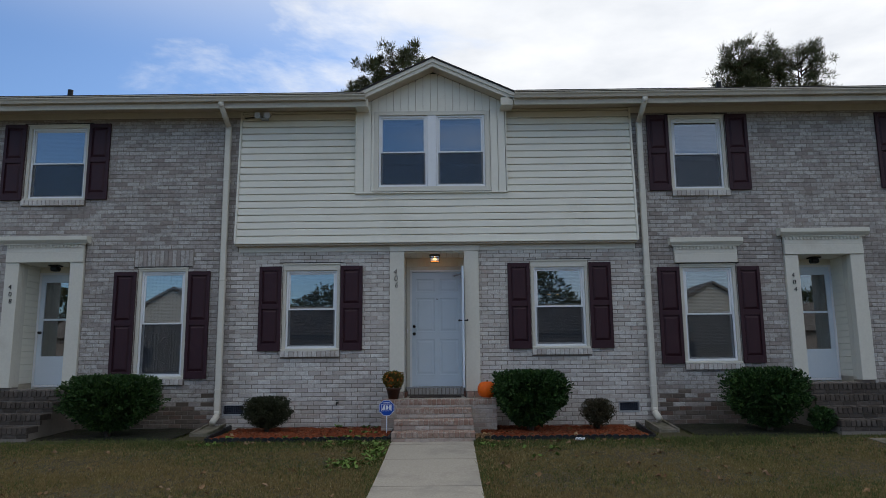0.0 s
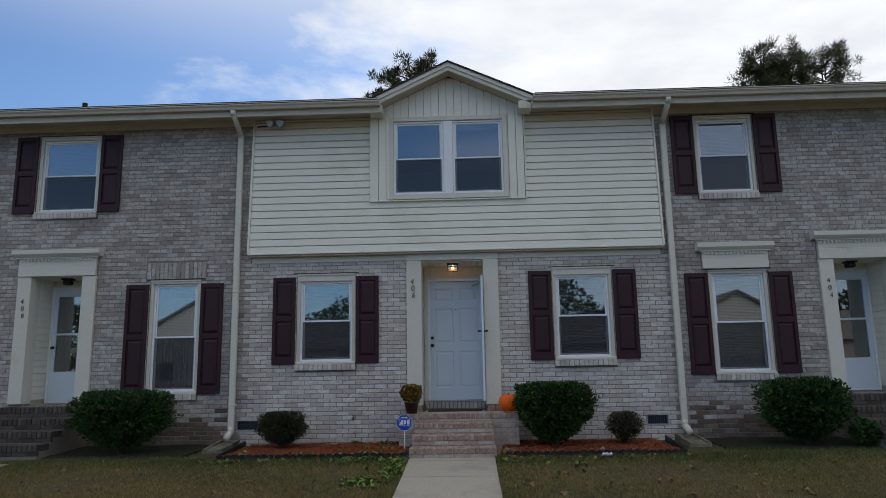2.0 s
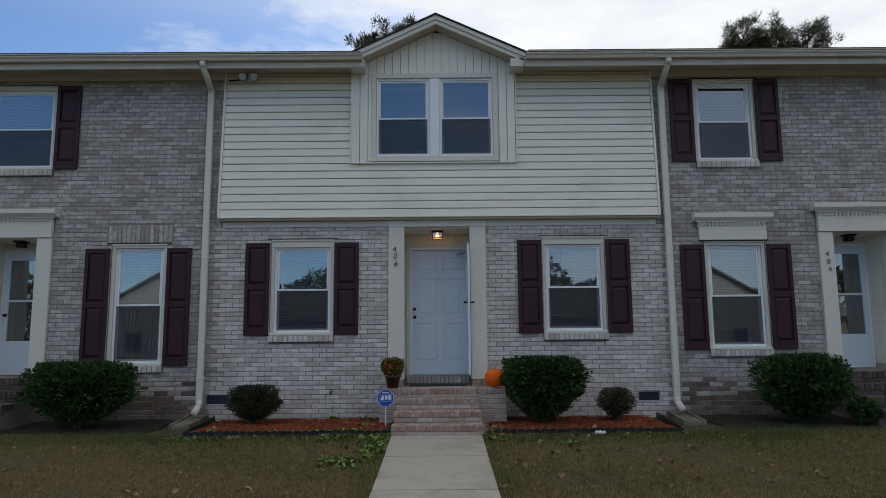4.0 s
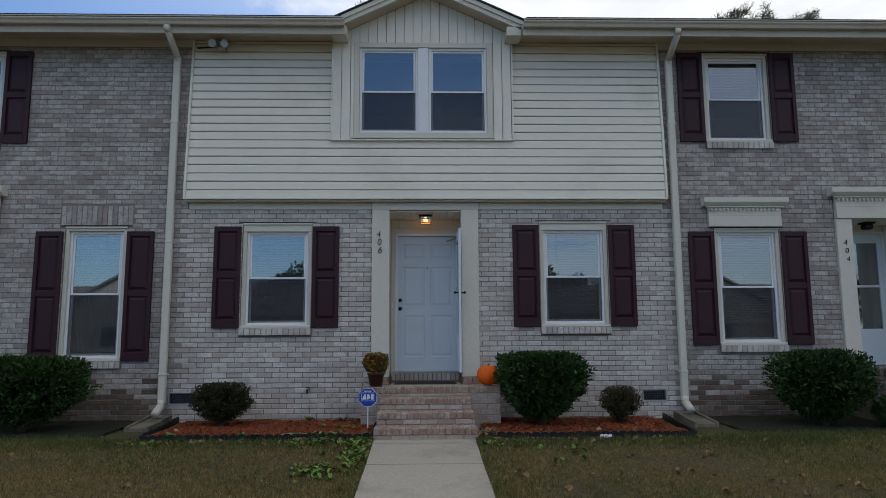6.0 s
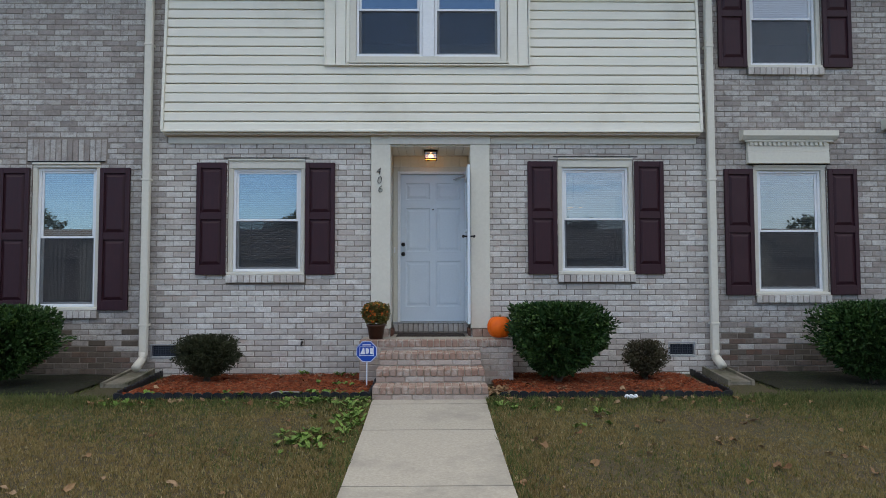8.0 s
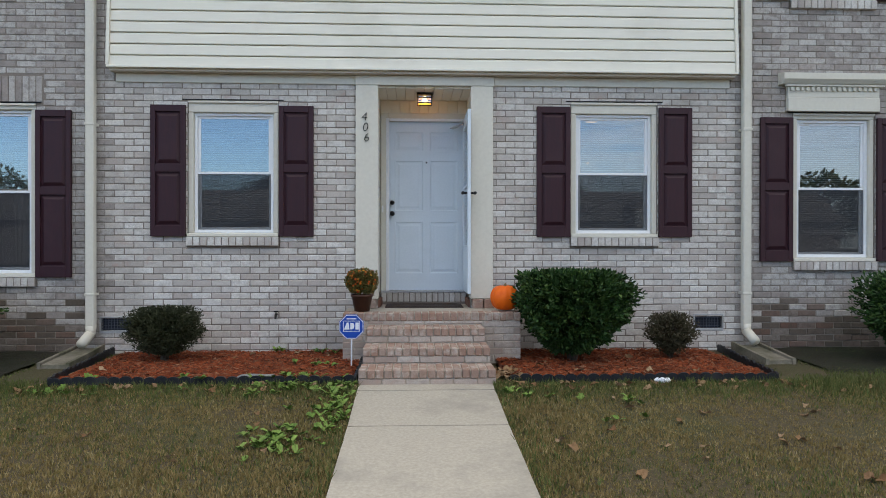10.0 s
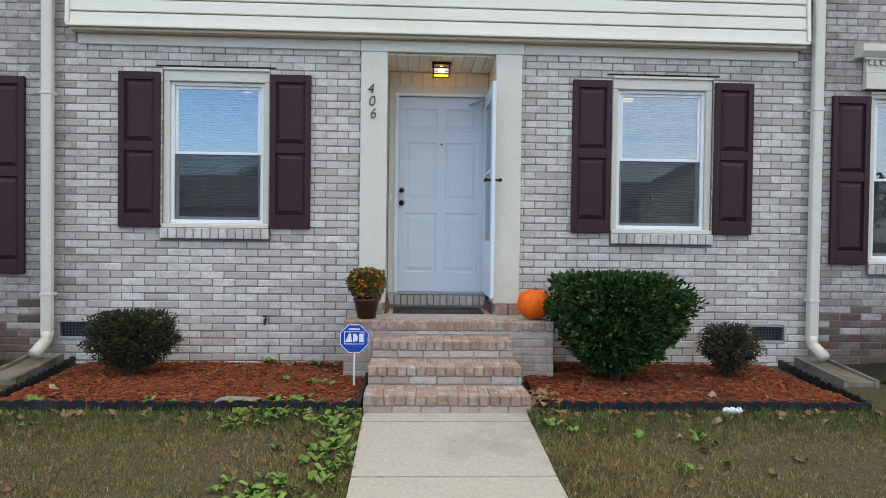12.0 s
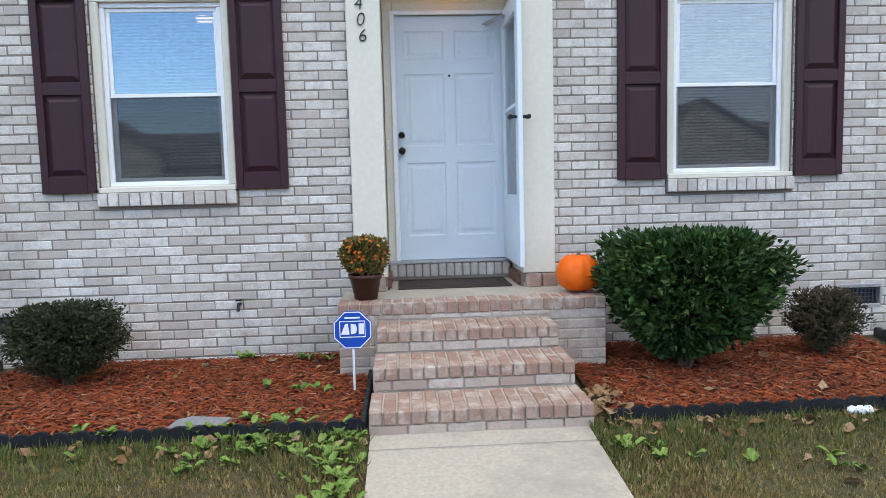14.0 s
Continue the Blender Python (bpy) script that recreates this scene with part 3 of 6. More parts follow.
def rect_frame(x0, x1, y0, y1, z0, z1, w, sill=None, head=None, c=0.004):
    s, h = sill or w, head or w
    return boxes((x0, x0 + w, y0, y1, z0 + s, z1 - h), (x1 - w, x1, y0, y1, z0 + s, z1 - h), (x0, x1, y0, y1, z0, z0 + s), (x0, x1, y0, y1, z1 - h, z1), c=c)


def sash_unit(w, x0, x1, z0, z1, y, mid):
    """White vinyl frame with an upper and a lower sash, panes and a screen below."""
    part("vinyl_frame", rect_frame(x0, x1, y, y + 0.08, z0, z1, 0.035), WHITE, w, "white vinyl frame")
    for name, za, zb, dy in (("upper_sash", mid - 0.015, z1 - 0.035, 0.02), ("lower_sash", z0 + 0.035, mid + 0.015, 0.045)):
        s = part(name, rect_frame(x0 + 0.036, x1 - 0.036, y + dy, y + dy + 0.022, za, zb, 0.03), WHITE, w)
        b = bmesh.new()
        plain(b, x0 + 0.06, x1 - 0.06, y + dy + 0.009, y + dy + 0.013, za + 0.025, zb - 0.025)
        pane = part("pane", b, GLASS, s, "clear window glass")
        pane.visible_shadow = False
    b = bmesh.new()
    plain(b, x0 + 0.037, x1 - 0.037, y + 0.014, y + 0.016, z0 + 0.037, mid - 0.012)
    part("insect_screen", b, SCREEN, w, "dark insect screen")


def blind(x0, x1, z0, z1, y, drop=1.0, tilt=38):
    bl = thing("window_blind", ((x0 + x1) / 2, y, z1), "white slatted blind hanging behind the window", "blind", "window blinds")
    part("headrail", boxes((x0, x1, y - 0.02, y + 0.025, z1 - 0.04, z1)), BLIND, bl)
    n = int(((z1 - z0) * drop - 0.07) / 0.0255)
    c, s = 0.0135 * math.cos(radians(tilt)), 0.0135 * math.sin(radians(tilt))
    b = bmesh.new()
    prism(b, [(-c, -s), (0, 0.002), (c, s), (0, -0.001)], x0, x1)
    me = bpy.data.meshes.new("slat")
    b.to_mesh(me)
    b.free()
    me.materials.append(BLIND)
    for i in range(n):
        o = new("slat", me)
        o.parent = bl
        o.location = (-(x0 + x1) / 2, 0, -0.055 - i * 0.0255)
    zb = z1 - 0.055 - n * 0.0255
    part("bottom_rail", boxes((x0, x1, y - 0.013, y + 0.013, zb - 0.012, zb)), BLIND, bl)


brick_holes = list(HOLES)


def rowlock_sill(x0, x1, z1, parent, h=0.10):
    n = round((x1 - x0) / 0.078)
    step = (x1 - x0) / n
    b = bmesh.new()
    cbox(b, 0.004, step - 0.005, -0.05, 0.06, -h, 0, 0.005)
    me = bpy.data.meshes.new("sill_brick")
    b.to_mesh(me)
    b.free()
    me.materials.append(WHITEWASH)
    for i in range(n):
        o = new("sill_brick", me)
        o.parent = parent
        o.location = Vector((x0 + i * step, WALL, z1)) - ORIGIN.get(parent, Vector())
    part("sill_mortar", boxes((x0, x1, WALL - 0.04, WALL + 0.05, z1 - h + 0.006, z1 - 0.006)), MORTAR, parent)


count = 0
for key, (x0, x1, z0, z1) in WIN.items():
    count += 1
    w = thing(f"window_{count}", ((x0 + x1) / 2, WALL, z0), "white double-hung window in a beige wooden casing", "window", kind="structure")
    head = 0.13 if z0 < 2 and key.startswith("ground") else 0.07
    part("casing", rect_frame(x0 + 0.002, x1 - 0.002, WALL + 0.014, WALL + 0.13, z0 + 0.002, z1 - 0.002, 0.058, 0.045, head, 0.006), BEIGE, w, "beige casing")
    part("casing_bead", boxes((x0 + 0.002, x1 - 0.002, WALL - 0.008, WALL + 0.013, z1 - 0.03, z1 - 0.004)), BEIGE, w)
    # Near-black strip that draws the dark line over the casing.
    part("lintel", boxes((x0 - 0.06, x1 + 0.06, WALL - 0.012, WALL + 0.005, z1 + 0.001, z1 + 0.013), c=0.002), BLACK_METAL, w, "thin dark line above the casing")
    part("window_sill", boxes((x0 - 0.0, x1 + 0.0, WALL - 0.028, WALL + 0.013, z0 + 0.004, z0 + 0.04)), BEIGE, w)
    xa, xb, za, zb = x0 + 0.061, x1 - 0.061, z0 + 0.048, z1 - head - 0.003
    sash_unit(w, xa, xb, za, zb, WALL + 0.05, za + (zb - za) * 0.5)
    rowlock_sill(x0 - 0.01, x1 + 0.01, z0, w)
    brick_holes.append((x0 - 0.01, x1 + 0.01, z0 - 0.1, z0))
    shutter_pair((x0, x1, z0, z1), "window shutters")
    drop = {"ground_a": 0.98, "ground_b": 0.98, "left_low": 0.0, "right_low": 0.85}.get(key, 0.52)
    if drop:
        blind(xa + 0.02, xb - 0.02, za, zb, WALL + 0.155, drop, 36 if key.startswith("ground") else 28)
    else:
        cu = thing("curtain", ((x0 + x1) / 2, WALL + 0.22, za), "pale sheer curtain hanging behind the tall window", "curtain")
        for sgn in (-1, 1):
            b = bmesh.new()
            ev = []
            for i in range(25):
                u = i / 24
                ev.append([b.verts.new(((x0 + x1) / 2 + sgn * (0.06 + (0.36 - 0.16 * (1 - v) * (1 - v)) * u) + sgn * 0.05 * (1 - v), WALL + 0.22 + 0.02 * math.sin(u * 32), za + (zb - za) * v)) for v in (0, 0.35, 0.7, 1)])
            for p, q in zip(ev, ev[1:]):
                for k in range(3):
                    b.faces.new((p[k], q[k], q[k + 1], p[k + 1]))
            part("drape", b, CURTAIN, cu, smooth=True)
        blind(xa + 0.02, xb - 0.02, za, zb, WALL + 0.18, 0.5, 45)

# soldier course over the tall window
so = thing("soldier_course", (-5.06, WALL, 3.17), "upright whitewashed bricks over the tall window", "lintel", kind="structure")
b = boxes((0.004, 0.0705, -0.003, 0.05, 0, 0.288), c=0.005)
me = bpy.data.meshes.new("soldier_brick")
b.to_mesh(me)
b.free()
me.materials.append(GREY_WASH)
for i in range(14):
    o = new("soldier_brick", me)
    o.parent = so
    o.location = (-0.52 + i * 0.0745, 0, 0.004)
brick_holes.append((-5.59, -4.53, 3.16, 3.46))

# hood with dentils over the right lower window
def entablature(x0, x1, z0, z1, zc, parent, depth):
    """Board, dentil band and cap."""
    part("architrave", boxes((x0 + 0.09, x1 - 0.09, WALL - depth * 0.45, WALL + 0.003, z0, z1)), BEIGE, parent)
    part("frieze", boxes((x0 + 0.09, x1 - 0.09, WALL - depth * 0.4, WALL + 0.003, z1 + 0.002, zc)), BEIGE, parent)
    n = int((x1 - x0 - 0.2) / 0.062)
    for i in range(n):
        xa = x0 + 0.11 + i * (x1 - x0 - 0.22) / n
        part("dentil", boxes((xa, xa + 0.035, WALL - depth * 0.4 - 0.025, WALL - depth * 0.4, zc - 0.075, zc - 0.03), c=0.003), BEIGE, parent)
    part("dentil_strip", boxes((x0 + 0.05, x1 - 0.05, WALL - depth * 0.4 - 0.035, WALL - depth * 0.4 - 0.001, zc - 0.026, zc - 0.002)), BEIGE, parent)
    b = bmesh.new()
    prism(b, [(WALL + 0.003, zc), (WALL - depth * 0.7, zc), (WALL - depth, zc + 0.05), (WALL - depth, zc + 0.12), (WALL + 0.003, zc + 0.15)], x0, x1)
    part("cap", b, BEIGE, parent)


hood = thing("window_hood", (4.55, WALL, 3.12), "beige wooden hood with dentils over the window", "window hood", kind="structure")
entablature(3.91, 5.19, 3.14, 3.30, 3.45, hood, 0.14)
brick_holes.append((4.0, 5.1, 3.12, 3.5))

# upper double window with its vertical boarding and gable
w = thing("window_9", (-0.27, WALL - 0.08, 4.5), "white twin double-hung window in the cream upper wall", "window", kind="structure")
YU = WALL - 0.10
part("casing", boxes((-1.31, -1.23, YU - 0.03, YU + 0.06, 4.49, 5.96), (0.69, 0.77, YU - 0.03, YU + 0.06, 4.49, 5.96), (-1.23, 0.69, YU - 0.03, YU + 0.06, 5.885, 5.96), (-1.23, 0.69, YU - 0.03, YU + 0.06, 4.49, 4.555)), BEIGE, w)
part("window_sill", boxes((-1.34, 0.80, YU - 0.05, YU + 0.0, 4.46, 4.487)), BEIGE, w)
part("mullion", boxes((-0.35, -0.19, YU - 0.02, YU + 0.06, 4.558, 5.882)), WHITE, w)
for xa, xb in ((-1.228, -0.352), (-0.188, 0.688)):
    sash_unit(w, xa, xb, 4.558, 5.882, YU, 5.20)
    blind(xa + 0.06, xb - 0.06, 4.6, 5.86, WALL + 0.26, 0.98, 12)

# ---- cream siding, plank by plank ----
FACE = 12.035
sid = thing("siding", (-0.2, FACE, 3.54), "cream horizontal vinyl siding over the upper storey", "siding", kind="structure")
LAP = 0.128
FOOT, LEAN_BACK = 11.985, 0.058  # the siding leans back like a steep mansard


def slope_y(z):
    return FOOT + (z - 3.56) * LEAN_BACK


def lap_piece(x0, x1, z, zt, parent, name="siding_plank"):
    b = bmesh.new()
    h = zt - z
    if h < 0.03:
        return
    rows = [(0.0, 0.003), (0.0, 0.006), (0.002, h * 0.80), (0.014, h * 0.885), (0.036, h * 0.90), (0.038, h + 0.006), (0.05, h + 0.006), (0.05, -0.002), (0.005, -0.004)]
    prism(b, [(slope_y(z + q) + d, z + q) for d, q in rows], x0, x1)
    part(name, b, SIDING, parent)


z = 3.56
while z < 6.02:
    top = min(z + LAP, 6.03)
    if top <= 4.47:
        lap_piece(-3.74, 3.33, z, top, sid)
    else:
        lap_piece(-3.74, -1.635, z, top, sid)
        lap_piece(1.065, 3.33, z, top, sid)
    z += LAP
part("starter_strip", boxes((-3.77, 3.36, FOOT - 0.02, FOOT + 0.06, 3.535, 3.562)), SIDING, sid)
for xa, xb in ((-3.775, -3.742), (3.332, 3.365)):
    b = bmesh.new()
    prism(b, [(FOOT - 0.022, 3.564), (slope_y(6.03) - 0.022, 6.03), (WALL, 6.03), (WALL - 0.002, 3.564)], xa, xb)
    part("corner_trim", b, SIDING, sid)
part("underside", boxes((-3.75, 3.34, FOOT + 0.02, WALL - 0.002, 3.505, 3.533)), SOFFIT, sid)
tr = thing("trim", (-0.2, WALL, 3.4), "beige frieze board under the overhanging siding", "trim", kind="structure")
part("board", boxes((-3.72, -1.04, WALL - 0.022, WALL + 0.003, 3.405, 3.503)), BEIGE, tr)
part("board", boxes((0.56, 3.32, WALL - 0.022, WALL + 0.003, 3.405, 3.503)), BEIGE, tr)
part("door_head", boxes((-1.036, 0.556, WALL - 0.05, WALL + 0.20, 3.395, 3.503)), BEIGE, tr)

gab = thing("gable", (-0.22, FACE, 4.43), "cream gable with vertical boarding and boxed eaves", "gable", kind="structure")
PK, PZ = -0.24, 6.69
SL = 0.475


def gable_line(x):
    return PZ + 0.012 - abs(x - PK) * (SL if x < PK else 0.455)


x = -1.63
i = 0
while x < 1.06 - 0.01:
    xb = min(x + 0.1345, 1.06)
    if x < -1.312 < xb:
        part("filler_board", boxes((x, -1.312, FACE - 0.03, FACE + 0.04, 4.453, 5.96)), SIDING, gab)
    if x < 0.772 < xb:
        part("filler_board", boxes((0.772, xb - 0.008, FACE - 0.03, FACE + 0.04, 4.453, 5.96)), SIDING, gab)
    for za, zb in ([(4.43, 9)] if xb < -1.30 or x > 0.77 else [(5.962, 9)]):
        b = bmesh.new()
        ta, tb = min(zb, gable_line(x)), min(zb, gable_line(xb - 0.008))
        za = max(za, 4.453) if za < 4.456 else za
        prism(b, [(x, za), (xb - 0.008, za), (xb - 0.008, tb), (x, ta)], FACE - 0.028 - 0.003 * (i % 2), FACE + 0.04, "y")
        part("vertical_board", b, SIDING, gab)
    x += 0.1345
    i += 1
b = bmesh.new()
prism(b, [(-1.62, 5.97), (1.05, 5.97), (1.05, gable_line(1.05) - 0.01), (PK, PZ - 0.01), (-1.62, gable_line(-1.62) - 0.01)], FACE + 0.0, FACE + 0.1, "y")
part("backing", b, SOFFIT, gab)
part("base_trim", boxes((-1.655, 1.085, FACE - 0.045, FACE + 0.0, 4.43, 4.452)), SIDING, gab)
for xa in (-1.655, 1.062):
    part("corner_board", boxes((xa, xa + 0.024, FACE - 0.04, FACE + 0.13, 4.432, 6.03)), SIDING, gab)
for sgn in (-1, 1):
    ex = PK + sgn * (1.40 if sgn < 0 else 1.45)
    slope = 0.475 if sgn < 0 else 0.455
    zt = lambda x: 6.86 - abs(x - PK) * slope
    b = bmesh.new()
    prism(b, [(PK, zt(PK) - 0.03), (ex, zt(ex) - 0.03), (ex, zt(ex) - 0.17), (PK, zt(PK) - 0.17)], 11.70, 11.74, "y")
    part("rake_board", b, BEIGE, gab)
    b = bmesh.new()
    prism(b, [(PK, zt(PK) - 0.03), (ex, zt(ex) - 0.03), (ex, zt(ex) - 0.10), (PK, zt(PK) - 0.10)], 11.675, 11.698, "y")
    part("rake_trim", b, BEIGE, gab)
    b = bmesh.new()
    prism(b, [(PK, zt(PK) - 0.14), (ex, zt(ex) - 0.14), (ex, zt(ex) - 0.155), (PK, zt(PK) - 0.155)], 11.742, FACE - 0.03, "y")
    part("rake_soffit", b, SOFFIT, gab)
    b = bmesh.new()
    prism(b, [(PK, zt(PK)), (ex + sgn * 0.02, zt(ex + sgn * 0.02)), (ex + sgn * 0.02, zt(ex) - 0.035), (PK, zt(PK) - 0.028)], 11.655, 13.9, "y")
    part("gable_shingles", b, SHINGLE, gab)
    xa, xb = sorted((ex - sgn * 0.02, ex - sgn * 0.24))
    part("eave_return", boxes((xa, xb, 11.70, FACE - 0.03, 5.95, 6.09)), BEIGE, gab)

# ---- downspouts ----
for x, lean in ((-3.97, -1), (3.49, 1)):
    d = thing("downspout", (x, 12.03, 0.45), "beige metal downspout strapped to the brick wall", "downspout", "downspouts")
    part("pipe", boxes((x - 0.05, x + 0.05, 12.01, 12.09, 0.62, 5.72), c=0.012), BEIGE, d)
    b = bmesh.new()
    tube(b, (x, 11.57, 6.02), (x, 11.60, 5.93), 0.05, 0.05)
    tube(b, (x, 11.60, 5.95), (x, 12.05, 5.72), 0.05, 0.05)
    tube(b, (x, 12.05, 5.74), (x, 12.05, 5.66), 0.052, 0.052)
    part("upper_elbow", b, BEIGE, d, smooth=True)
    b = bmesh.new()
    tube(b, (x, 12.05, 0.66), (x, 12.04, 0.56), 0.055, 0.055)
    tube(b, (x, 12.045, 0.58), (x - 0.02 * lean * -1, 11.86, 0.475), 0.055, 0.055)
    part("lower_elbow", b, BEIGE, d, smooth=True)
    for z in (1.0, 2.9, 4.7):
        part("strap", boxes((x - 0.054, x + 0.054, 12.004, WALL + 0.004, z, z + 0.03)), BEIGE, d)
    sb = thing("splash_block", (x, 11.3, 0.38), "grey concrete splash block below the downspout", "splash block", "splash blocks")
    xs = x + (0.0 if lean < 0 else -0.02)
    b = bmesh.new()
    prism(b, [(11.26, 0.28), (12.02, 0.30), (12.02, 0.42), (11.26, 0.362)], xs - 0.13, xs + 0.13)
    part("trough", b, MOSSY_SHADED, sb)
    for xa in (xs - 0.16, xs + 0.125):
        b = bmesh.new()
        prism(b, [(11.24, 0.28), (12.04, 0.30), (12.04, 0.455), (11.24, 0.385)], xa, xa + 0.035)
        part("rim", b, MOSSY_SHADED, sb)

# ---- crawl space vents ----
for x0, x1, z0, z1 in VENTS:
    v = thing("foundation_vent", ((x0 + x1) / 2, WALL, z0), "dark grid vent in the brick foundation", "vent", "foundation vents")
    part("frame", rect_frame(x0, x1, WALL - 0.006, WALL + 0.04, z0, z1, 0.018, 0.03), GREY_METAL, v)
    b = bmesh.new()
    plain(b, x0 + 0.018, x1 - 0.018, WALL + 0.06, WALL + 0.07, z0 + 0.03, z1 - 0.018)
    part("backing", b, DARK_MESH, v)
    nx = int((x1 - x0) / 0.03)
    for i in range(1, nx):
        xx = x0 + i * (x1 - x0) / nx
        part("vertical_bar", boxes((xx - 0.003, xx + 0.003, WALL + 0.012, WALL + 0.018, z0 + 0.028, z1 - 0.016), c=0.001), VENT_BAR, v)
    for i in range(1, 5):
        zz = z0 + 0.025 + i * (z1 - z0 - 0.04) / 5
        part("cross_bar", boxes((x0 + 0.016, x1 - 0.016, WALL + 0.018, WALL + 0.023, zz - 0.003, zz + 0.003), c=0.001), VENT_BAR, v)

# ---- entrances ----
def porch(x0, x1, z0, zt, depth, name, side_z):
    """The boxed recess round a front door: siding on both cheeks, boarded ceiling."""
    p = thing(name, ((x0 + x1) / 2, WALL, z0), "recessed entry lined with cream siding", "porch", kind="structure")
    y1 = WALL + depth
    for xa, xb, sgn in ((x0 - 0.12, x0 - 0.02, 1), (x1 + 0.02, x1 + 0.12, -1)):
        b = bmesh.new()
        plain(b, xa, xb, WALL + 0.23, y1 + 0.1, z0 - 0.08, zt)
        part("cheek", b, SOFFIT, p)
        z = z0 + 0.09
        while z < zt - 0.02:
            t = min(z + 0.115, zt)
            b = bmesh.new()
            xf = xb if sgn > 0 else xa
            prism(b, [(xf, z), (xf + sgn * 0.018, z), (xf + sgn * 0.016, z + (t - z) * 0.9), (xf + sgn * 0.006, t), (xf, t)], WALL + 0.10, y1, "y")
            part("cheek_plank", b, SIDING, p)
            z += 0.115
    n = int((x1 - x0) / 0.118)
    for i in range(n + 1):
        xa = x0 - 0.02 + i * (x1 - x0 + 0.04) / (n + 1)
        part("ceiling_board", boxes((xa + 0.003, xa + (x1 - x0 + 0.04) / (n + 1) - 0.003, WALL + 0.0, y1, zt, zt + 0.02), c=0.003), SIDING, p)
    b = bmesh.new()
    plain(b, x0 - 0.12, x1 + 0.12, WALL + 0.21, y1 + 0.1, zt + 0.021, zt + 0.05)
    part("ceiling_backing", b, SOFFIT, p)
    return p


def pilasters(x0, x1, w, z0, z1, name="pilaster"):
    for xa, xb in ((x0 - w, x0), (x1, x1 + w)):
        t = thing("pilaster", ((xa + xb) / 2, WALL, z0), "flat beige painted pilaster beside a front door", "pilaster", "door pilasters", "structure")
        part("board", boxes((xa - 0.006, xb + 0.006, WALL - 0.05, WALL + 0.10, z0, z1), c=0.006), BEIGE, t)
        part("edge_strip", boxes((xa - 0.004, xb + 0.004, WALL + 0.102, WALL + 0.232, z0, z1)), BEIGE, t)
        brick_holes.append((xa, xb, z0 - 0.1, z1))


porch(-0.78, 0.29, 0.92, 3.372, 0.67, "porch", 0)
pilasters(-0.78, 0.29, 0.245, 0.955, 3.392)
brick_holes.append((-3.74, 3.33, 3.40, TOP))
YD = 12.80
# wall above and beside the front door
b = bmesh.new()
for c in panel_cells(-0.9, 0.41, 0.9, 3.42, [(-0.69, 0.27, 0.9, 3.115)]):
    plain(b, c[0], c[1], YD + 0.03, YD + 0.12, c[2], c[3])
solid("wall_entry", b, SIDING, "cream wall round the front door", "wall", "structure")
for i in range(9):
    xa = -0.775 + i * 0.119
    solid("trim", boxes((xa, min(xa + 0.114, 0.285), YD + 0.012, YD + 0.03, 3.215, 3.37), c=0.003), SIDING, "cream vertical board above the front door", "trim", "structure", "boards above the door")
dr = thing("door_1", (-0.21, YD, 1.01), "closed white six-panel front door with black knobs", "door", kind="structure")
part("door_frame", boxes((-0.775, -0.692, YD - 0.03, YD + 0.03, 0.99, 3.21), (0.272, 0.287, YD - 0.03, YD + 0.03, 0.99, 3.21), (-0.69, 0.27, YD - 0.03, YD + 0.03, 3.118, 3.21)), BEIGE, dr)
part("storm_frame", boxes((-0.712, -0.672, YD - 0.05, YD - 0.032, 1.0, 3.14), (-0.672, 0.262, YD - 0.05, YD - 0.032, 3.105, 3.14)), WHITE, dr)
b = bmesh.new()
PX = [(-0.60, -0.255), (-0.165, 0.18)]
PZs = [(1.22, 1.86), (2.0, 2.62), (2.74, 2.98)]
holes = [(xa, xb, za, zb) for xa, xb in PX for za, zb in PZs]
for c in panel_cells(-0.688, 0.268, 1.012, 3.105, holes):
    plain(b, c[0], c[1], YD, YD + 0.04, c[2], c[3])
for xa, xb, za, zb in holes:
    prev = None
    for inset, dep in ((0, 0), (0.012, 0.009), (0.03, 0.009), (0.055, 0.002)):
        ring = [b.verts.new(q) for q in ((xa + inset, YD + dep, za + inset), (xb - inset, YD + dep, za + inset), (xb - inset, YD + dep, zb - inset), (xa + inset, YD + dep, zb - inset))]
        if prev:
            for i in range(4):
                b.faces.new((prev[i], prev[(i + 1) % 4], ring[(i + 1) % 4], ring[i]))
        prev = ring
    b.faces.new(prev)
part("door_slab", b, DOOR_PAINT, dr)


def knob(parent, x, y, z, r, name, mat=BLACK_METAL):
    b = bmesh.new()
    tube(b, (x, y, z), (x, y - 0.012, z), r * 1.1, r * 1.05, 16)
    tube(b, (x, y - 0.012, z), (x, y - 0.035, z), r * 0.45, r * 0.5, 12)
    tube(b, (x, y - 0.035, z), (x, y - 0.05, z), r * 0.8, r, 16)
    tube(b, (x, y - 0.05, z), (x, y - 0.065, z), r, r * 0.7, 16)
    return part(name, b, mat, parent, "black metal", True)


knob(dr, -0.635, YD, 1.965, 0.028, "doorknob")
knob(dr, -0.635, YD, 2.10, 0.026, "deadbolt")
b = bmesh.new()
tube(b, (-0.21, YD, 2.60), (-0.21, YD - 0.008, 2.60), 0.011, 0.010, 12)
part("peephole", b, BLACK_METAL, dr)
part("threshold", boxes((-0.775, 0.285, YD - 0.09, YD + 0.04, 0.985, 1.008)), GREY_METAL, dr)
b = bmesh.new()
cbox(b, -0.762, -0.745, YD - 0.042, YD - 0.032, 1.98, 2.06, 0.003)
part("bell_button", b, WHITE, dr)

# storm door, standing open against the cheek
sd = thing("storm_door", (0.255, YD, 1.01), "white storm door standing wide open beside the entry", "storm door")
SX, SY0, SY1 = 0.255, 11.93, YD - 0.05


